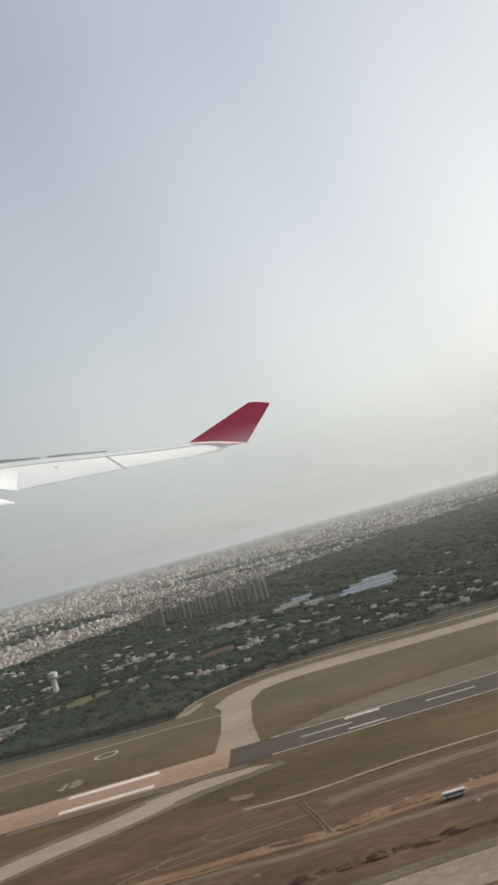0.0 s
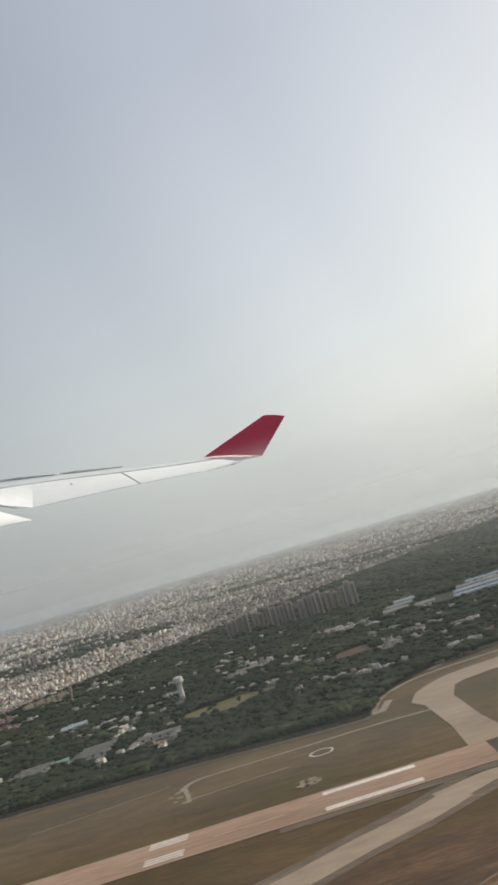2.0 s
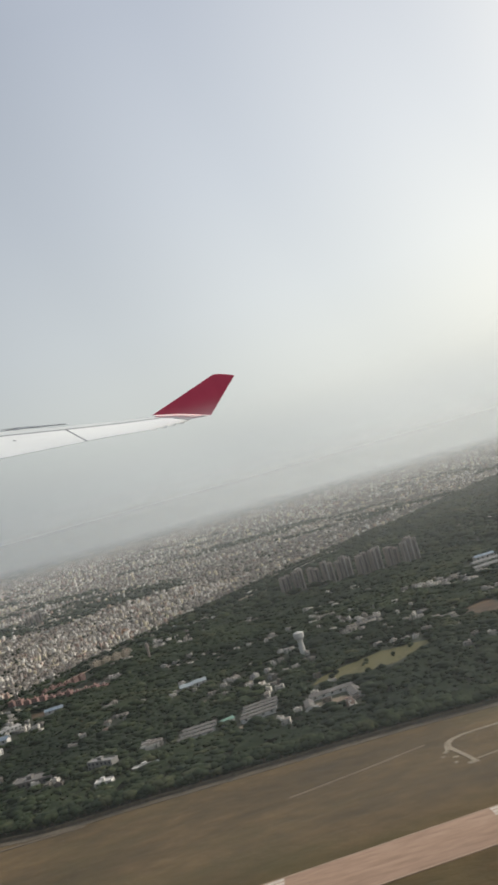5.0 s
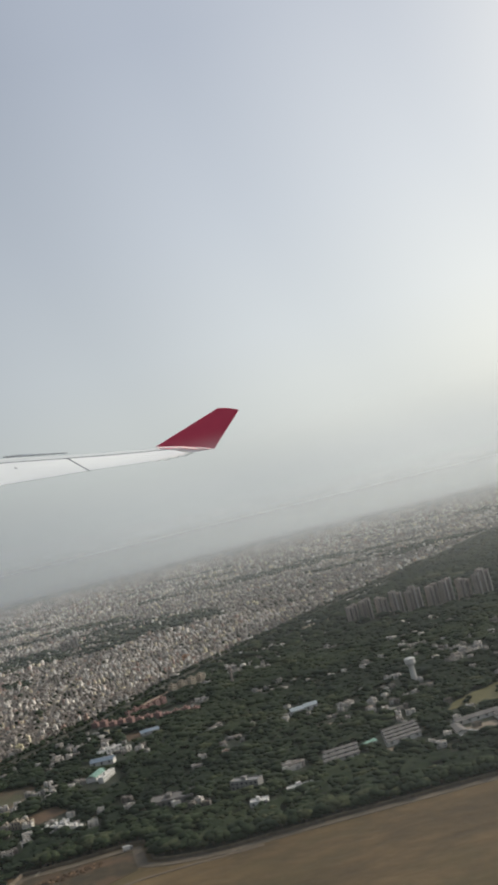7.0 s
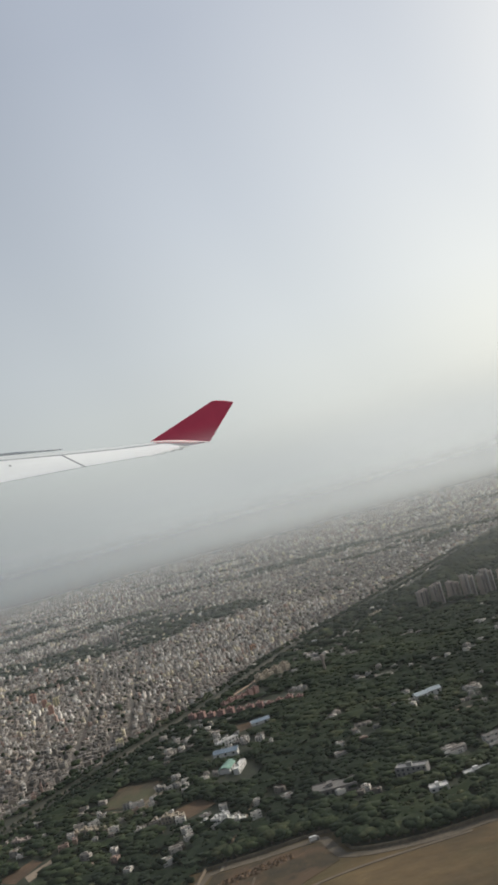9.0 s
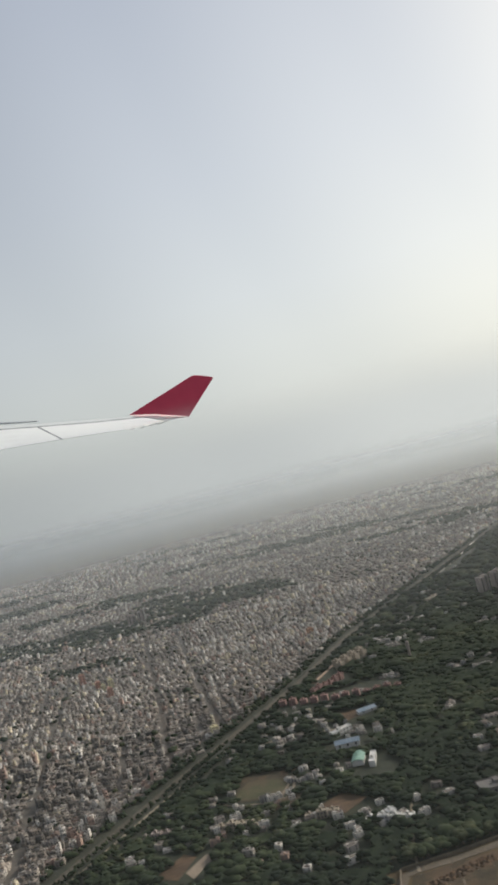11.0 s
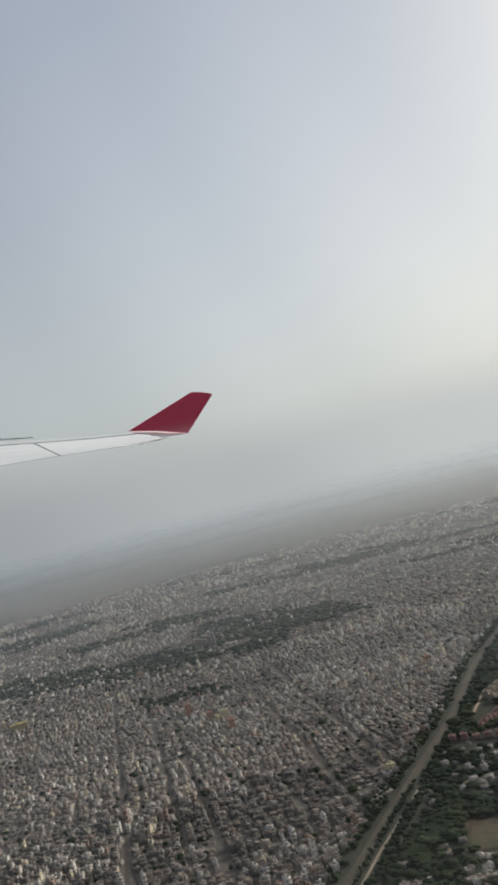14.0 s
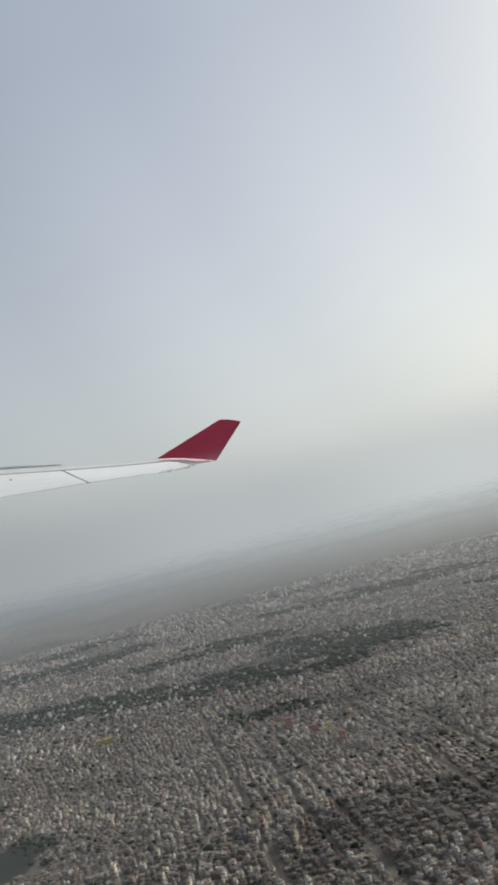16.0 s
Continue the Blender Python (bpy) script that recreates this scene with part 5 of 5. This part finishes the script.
def bus():
    ob = root("bus", 14.9, 116.6, 3, "dusty white bus on the sandy site road", "bus")
    ob.scale = (0.82, 0.82, 0.82)
    part("body", box_mesh(-1.9, -0.45, 0.22, 1.9, 0.45, 1.12, bevel=0.08), M_WHITE, ob)
    for i in range(7):
        part("window", box_mesh(-1.7 + i * 0.48, -0.47, 0.62, -1.32 + i * 0.48, 0.47, 0.95), M_GLASS, ob)
    part("windscreen", box_mesh(1.86, -0.38, 0.58, 1.93, 0.38, 1.0), M_GLASS, ob)
    for x in (-1.25, 1.2):
        for y in (-0.46, 0.34):
            bm = bmesh.new()
            bmesh.ops.create_cone(bm, cap_ends=True, segments=14, radius1=0.25, radius2=0.25, depth=0.13, matrix=Matrix.Translation((x, y + 0.06, 0.25)) @ Matrix.Rotation(math.pi / 2, 4, "X"))
            wheel = part("wheel", bm, M_TARMAC, ob)
            part("hub", box_mesh(x - 0.08, y - 0.02, 0.14, x + 0.08, y + 0.14, 0.30, bevel=0.02), M_GREY, wheel)


bus()
def truck():
    ob = root("truck", -192, 247.2, 8, "small white box truck on the perimeter road", "truck")
    part("box_body", box_mesh(-0.8, -0.4, 0.25, 0.9, 0.4, 1.2, bevel=0.04), M_WHITE, ob)
    part("cab", box_mesh(0.95, -0.38, 0.22, 1.5, 0.38, 0.9, bevel=0.06), M_GREY, ob)
    part("windscreen", box_mesh(1.46, -0.3, 0.55, 1.53, 0.3, 0.82), M_GLASS, ob)
    for x in (-0.45, 1.15):
        for y in (-0.42, 0.30):
            bm = bmesh.new()
            bmesh.ops.create_cone(bm, cap_ends=True, segments=14, radius1=0.2, radius2=0.2, depth=0.12, matrix=Matrix.Translation((x, y + 0.06, 0.2)) @ Matrix.Rotation(math.pi / 2, 4, "X"))
            wheel = part("wheel", bm, M_TARMAC, ob)
            part("hub", box_mesh(x - 0.08, y - 0.02, 0.14, x + 0.08, y + 0.14, 0.30, bevel=0.02), M_GREY, wheel)


truck()
bm = bmesh.new()
for (x0, y0), (x1, y1) in zip([(-223.4, 232), (-219.6, 243), (-217.6, 249.6)], [(-219.6, 243), (-217.6, 249.6)]):
    d = Vector((x1 - x0, y1 - y0)).normalized() * 0.12
    n = Vector((-d.y, d.x))
    q = [(x0 + n.x, y0 + n.y), (x0 - n.x, y0 - n.y), (x1 - n.x, y1 - n.y), (x1 + n.x, y1 + n.y)]
    lo, hi = [bm.verts.new((*p, 0)) for p in q], [bm.verts.new((*p, 0.8)) for p in q]
    bm.faces.new(hi)
    for k in range(4):
        bm.faces.new((lo[k], lo[(k + 1) % 4], hi[(k + 1) % 4], hi[k]))
bmesh.ops.recalc_face_normals(bm, faces=bm.faces)
tagged(part("boundary_wall", bm, M_SHOULDER), "pale grey boundary wall at the airfield corner", "wall", kind="structure")
# boundary walls of the airfield
left, right = strip_outline([(-9, 261.5), (-5, 263.6), (14, 264.2), (43, 263.2), (67, 265.6), (300, 276.6)], 0.3)
bm = bmesh.new()
rows = [[bm.verts.new((q.x, q.y, z)) for q, z in ((a, 0), (a, 0.95), (b, 0.95), (b, 0))] for a, b in zip(left, right)]
for r, s in zip(rows, rows[1:]):
    for k in range(3):
        bm.faces.new((r[k], r[k + 1], s[k + 1], s[k]))
bmesh.ops.recalc_face_normals(bm, faces=bm.faces)
tagged(part("boundary_wall", bm, M_PATH), "pale boundary wall behind the taxiway", "wall", kind="structure")
left, right = strip_outline([(-217.3, 249.6), (-205, 249.6), (-186.6, 249.2), (-184.9, 236), (-170, 230.6), (-147, 230.4), (-83, 227.4), (-50, 223.2), (-35, 222.2)], 0.25)
bm = bmesh.new()
rows = [[bm.verts.new((q.x, q.y, z)) for q, z in ((a, 0), (a, 0.75), (b, 0.75), (b, 0))] for a, b in zip(left, right)]
for r, s in zip(rows, rows[1:]):
    for k in range(3):
        bm.faces.new((r[k], r[k + 1], s[k + 1], s[k]))
bmesh.ops.recalc_face_normals(bm, faces=bm.faces)
tagged(part("boundary_wall", bm, M_ROAD), "low grey boundary wall of the airfield", "wall", kind="structure")



for x, y, turn, ln, ht in ((-101, 550, 38, 15, 1.6), (-84, 560, 30, 12, 1.4)):
    block(x, y, turn, ln, 3.0, ht, M_HOUSE2, "long low beige building beside the railway", floors=1)
block(-178, 548, 10, 4, 3, 3.2, surface("orange_wall", [(0.1, (0.36, 0.20, 0.12)), (1.0, (0.44, 0.26, 0.16))], 2), "small orange painted house in the city", floors=2)
M_SALMON = surface("salmon_wall", [(0.1, (0.42, 0.21, 0.15)), (1.0, (0.52, 0.29, 0.21))], 2)
M_CREAM = surface("cream_wall", [(0.1, (0.56, 0.50, 0.30)), (1.0, (0.68, 0.61, 0.40))], 2)
for x, y, ln, ht, mat, word in ((-313.5, 584, 3.4, 6.4, M_SALMON, "salmon pink"), (-303, 560, 2.8, 4.4, M_SALMON, "salmon pink"), (-295.5, 555, 3.2, 4.6, M_CREAM, "pale yellow"), (-299.5, 552, 2.6, 3.2, M_CREAM, "pale yellow"), (-294.5, 529, 2.6, 5.0, M_SALMON, "orange pink"), (-247.7, 401.5, 3.0, 3.2, M_CREAM, "pale yellow")):
    block(x, y, 8, ln, 3.0, ht, mat, word + " painted block standing over the city roofs", "apartment block", 4)
block(-306.5, 430, 5, 5.5, 4.2, 1.9, M_GREY, "broad pale grey hall among the city houses", floors=2)
# ---- wing ----
TIP = Vector((81.5, 4450, 498.8))
MIDDLE = Vector((-185, 45, 78))
ROLL = Matrix.Rotation(radians(15.35), 3, "Y")
K = 2.955


def wing_point(x, z, depth):
    """A place on the wing from (x, z) in the plane of the tip, moved back by depth along the line of sight."""
    q = TIP + ROLL @ Vector((x * K, 0, z * K))
    return MIDDLE + (q - MIDDLE) * (1 + depth / 4405) - TIP


def panel(name, top, low, material, parent, label="", back=150.0, front=-150.0, thick=2.0, rows=4):
    """A thick curved panel between two lines of (x, z): top lies at the depth back, low at the depth front."""
    bm = bmesh.new()
    grid = []
    for i in range(rows + 1):
        s = i / rows
        grid.append([wing_point(a[0] + (b[0] - a[0]) * s, a[1] + (b[1] - a[1]) * s, back + (front - back) * s) for a, b in zip(top, low)])
    up = [[bm.verts.new(p) for p in r] for r in grid]
    dn = [[bm.verts.new(p + Vector((0, 0, -thick if 0 < i else -thick * 0.5))) for p in r] for i, r in enumerate(grid)]
    n, m = len(up), len(up[0])
    for i in range(n - 1):
        for j in range(m - 1):
            bm.faces.new((up[i][j], up[i + 1][j], up[i + 1][j + 1], up[i][j + 1]))
            bm.faces.new((dn[i][j], dn[i][j + 1], dn[i + 1][j + 1], dn[i + 1][j]))
    rim = [(i, 0) for i in range(n)] + [(n - 1, j) for j in range(1, m)] + [(i, m - 1) for i in range(n - 2, -1, -1)] + [(0, j) for j in range(m - 2, 0, -1)]
    for (i, j), (k, l) in zip(rim, rim[1:] + rim[:1]):
        bm.faces.new((up[i][j], dn[i][j], dn[k][l], up[k][l]))
    bmesh.ops.recalc_face_normals(bm, faces=bm.faces)
    return part(name, bm, material, parent, label)


def plate(name, outline, material, parent, label="", near=-275.0, far=-250.0):
    """An upright plate with a bevelled rim."""
    bm = bmesh.new()
    a = [bm.verts.new(wing_point(x, z, near)) for x, z in outline]
    b = [bm.verts.new(wing_point(x, z, far)) for x, z in outline]
    n = len(outline)
    bm.faces.new(a)
    bm.faces.new(list(reversed(b)))
    for i in range(n):
        bm.faces.new((a[i], b[i], b[(i + 1) % n], a[(i + 1) % n]))
    bmesh.ops.recalc_face_normals(bm, faces=bm.faces)
    bmesh.ops.bevel(bm, geom=list(bm.edges), offset=1.2, segments=1, affect="EDGES")
    return part(name, bm, material, parent, label)


wing = new("aircraft_wing")
wing.location = TIP
tagged(wing, "white aircraft wing with a dark red upturned winglet", "aircraft wing")
FRONT = [(-640, -63), (-464, -40.5), (-354, -28.4), (-250, -19.2), (-164, -10.2), (-94, -1.8)]
HINGE = [(-640, -72.5), (-464, -49), (-354, -35.2), (-254, -24.8), (-164, -14.6), (-84, -3.8)]
panel("upper_skin", FRONT, HINGE, M_WINGTOP, wing, "pale grey upper wing skin", 400, 215)
under = [(x, z - 1.2) for x, z in HINGE]
panel("hinge_gap", HINGE, under, M_GAP, wing, "dark hinge gap", 210, 204, 2.0, 1)
panel("inner_aileron", [under[0], under[1], (-440, -46.8), (-412, -43.4), under[2], (-256.5, -26.3)], [(-640, -109), (-469, -79.0), (-438, -82.2), (-407, -85.4), (-354, -73.4), (-218, -45.8)], M_WING, wing, "", 200, -240)
outer = panel("outer_aileron", [(-254.0, -26.0), (-164, -15.8), (-84, -5.0), (-58, -4.4)], [(-214.5, -45.0), (-164, -35.6), (-104, -25.0), (-40, -10.0)], M_WING, wing, "", 200, -240)
panel("aileron_gap", [(-256.5, -25.6), (-254.0, -25.2)], [(-218, -46.0), (-214.5, -45.2)], M_GAP, wing, "dark gap between ailerons", 206, -234, 1.0, 2)
panel("fastener_patch", [(-345, -43.5), (-340, -44.5)], [(-344, -45.2), (-339, -45.6)], M_GAP, wing, "small dark access mark", 40, 30, 1.0, 1)
panel("tip_line", [(-66, -4.6), (-38, -7.6)], [(-64, -5.8), (-37, -8.6)], M_GAP, wing, "dark line at the wing tip", -245, -250, 1.0, 1)
panel("flap", [(-640, -96), (-464, -91), (-440, -97.5), (-406, -106.4)], [(-640, -150), (-464, -118.5), (-440, -114), (-406, -107.6)], M_WING, wing, "white flap end", -450, -800)
panel("flap_track", [(-520, -80), (-464, -80.0), (-436, -85.2)], [(-520, -82.4), (-464, -81.6), (-436, -86.4)], M_GAP, wing, "dark edge of the flap gap", -246, -250, 1.0, 1)
for x, z in ((-100, -25.2), (-83, -22.0), (-67, -17.8), (-52, -14.2), (-43, -9.8)):
    panel("static_discharger", [(x - 10, z + 1.8), (x - 2, z + 1.4), (x + 6, z + 1.6)], [(x - 10, z - 0.4), (x - 2, z - 1.6), (x + 6, z + 0.2)], M_WING, outer, "", -230, -260, 0.6, 1)
for x0, z0, x1, z1, h in ((-366, -26.4, -252, -15.4, 2.2), (-480, -38.5, -372, -27.5, 2.6), (-640, -60, -500, -42, 3.2)):
    panel("slat", [(x0, z0 + h * 0.4), (x0 + (x1 - x0) * 0.35, z0 + (z1 - z0) * 0.35 + h), (x1, z1 + 0.6)], [(x0, z0 - 1.6), (x0 + (x1 - x0) * 0.35, z0 + (z1 - z0) * 0.35 - 1.4), (x1, z1 - 0.8)], M_WINGGREY, wing, "grey leading edge slat", 422, 412, 1.5, 2)
    panel("slat_gap", [(x0 + 6, z0 - 0.2), (x1 - 4, z1 + 0.1)], [(x0 + 6, z0 - 1.2), (x1 - 4, z1 - 0.7)], M_GAP, wing, "dark slat gap", 408, 404, 1.0, 1)
plate("winglet", [(-103.5, -0.6), (-80, 1.2), (-54, 2.2), (-26, 1.4), (0, -0.2), (41.5, 70.6), (35, 72.0), (21, 73.2), (8, 73.0), (3, 72)], M_RED, wing, "dark red upturned winglet")
panel("winglet_root", [(-103, -0.8), (-54, 1.9), (-26, 1.1), (-1, -0.6)], [(-92, -4.4), (-60, -5.2), (-36, -7.4), (-12, -2.4)], M_WING, wing, "pale fillet under the winglet", -236, -290, 0.6, 2)

# ---- distance: thin added sheets that imitate haze, the last two glowing ----
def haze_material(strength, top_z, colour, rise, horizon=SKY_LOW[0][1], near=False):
    m = bpy.data.materials.new("haze_veil")
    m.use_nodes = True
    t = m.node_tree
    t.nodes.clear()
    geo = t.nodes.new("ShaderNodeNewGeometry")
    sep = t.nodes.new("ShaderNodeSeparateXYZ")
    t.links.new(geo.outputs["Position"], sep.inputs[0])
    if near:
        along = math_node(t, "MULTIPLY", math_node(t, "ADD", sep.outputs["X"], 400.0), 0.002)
        top_z = math_node(t, "MULTIPLY", ramp(t, along, [(p, (v / 200.0,) * 3) for p, v in VEIL_TOP]).outputs[0], 200.0)
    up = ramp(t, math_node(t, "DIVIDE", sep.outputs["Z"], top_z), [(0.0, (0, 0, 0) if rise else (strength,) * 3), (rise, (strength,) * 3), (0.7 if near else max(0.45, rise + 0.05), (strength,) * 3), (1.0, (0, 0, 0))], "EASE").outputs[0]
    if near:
        up = math_node(t, "MULTIPLY", up, ramp(t, along, [(p, (v,) * 3) for p, v in VEIL_SHARE]).outputs[0])
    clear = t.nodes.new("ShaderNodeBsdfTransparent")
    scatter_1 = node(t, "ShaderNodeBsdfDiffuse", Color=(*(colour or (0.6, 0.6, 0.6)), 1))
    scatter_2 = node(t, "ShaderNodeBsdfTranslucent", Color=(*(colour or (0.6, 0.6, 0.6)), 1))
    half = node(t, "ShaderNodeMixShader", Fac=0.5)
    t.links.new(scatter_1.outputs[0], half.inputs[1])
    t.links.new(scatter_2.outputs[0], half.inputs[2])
    if colour is None:      # the far sheets glow in the colour of the sky at the horizon
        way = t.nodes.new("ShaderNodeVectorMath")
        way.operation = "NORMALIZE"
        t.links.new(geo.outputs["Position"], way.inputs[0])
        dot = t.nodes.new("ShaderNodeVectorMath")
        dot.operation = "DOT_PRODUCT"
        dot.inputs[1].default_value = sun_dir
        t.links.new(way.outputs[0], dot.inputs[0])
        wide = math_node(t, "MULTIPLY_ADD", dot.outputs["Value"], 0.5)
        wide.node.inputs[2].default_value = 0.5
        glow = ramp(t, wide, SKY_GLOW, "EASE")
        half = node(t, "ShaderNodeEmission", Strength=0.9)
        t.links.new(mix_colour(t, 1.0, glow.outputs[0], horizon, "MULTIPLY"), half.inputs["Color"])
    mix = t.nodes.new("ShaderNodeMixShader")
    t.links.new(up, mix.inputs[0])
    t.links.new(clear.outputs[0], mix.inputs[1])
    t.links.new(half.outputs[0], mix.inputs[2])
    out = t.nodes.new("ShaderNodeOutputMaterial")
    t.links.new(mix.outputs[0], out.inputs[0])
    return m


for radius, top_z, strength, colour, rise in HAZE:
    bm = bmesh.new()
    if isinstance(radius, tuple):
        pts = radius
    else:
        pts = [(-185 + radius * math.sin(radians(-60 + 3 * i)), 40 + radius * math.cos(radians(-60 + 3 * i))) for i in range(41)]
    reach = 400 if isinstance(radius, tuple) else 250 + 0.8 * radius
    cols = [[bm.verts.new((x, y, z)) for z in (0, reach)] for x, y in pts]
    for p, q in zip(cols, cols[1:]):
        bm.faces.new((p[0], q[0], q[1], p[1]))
    tagged(part("haze_sheet", bm, haze_material(strength, top_z, colour, rise, HAZE_TINT.get(radius, SKY_LOW[0][1]), isinstance(radius, tuple))), "pale see-through sheet added as haze over the distance", "haze", kind="structure")
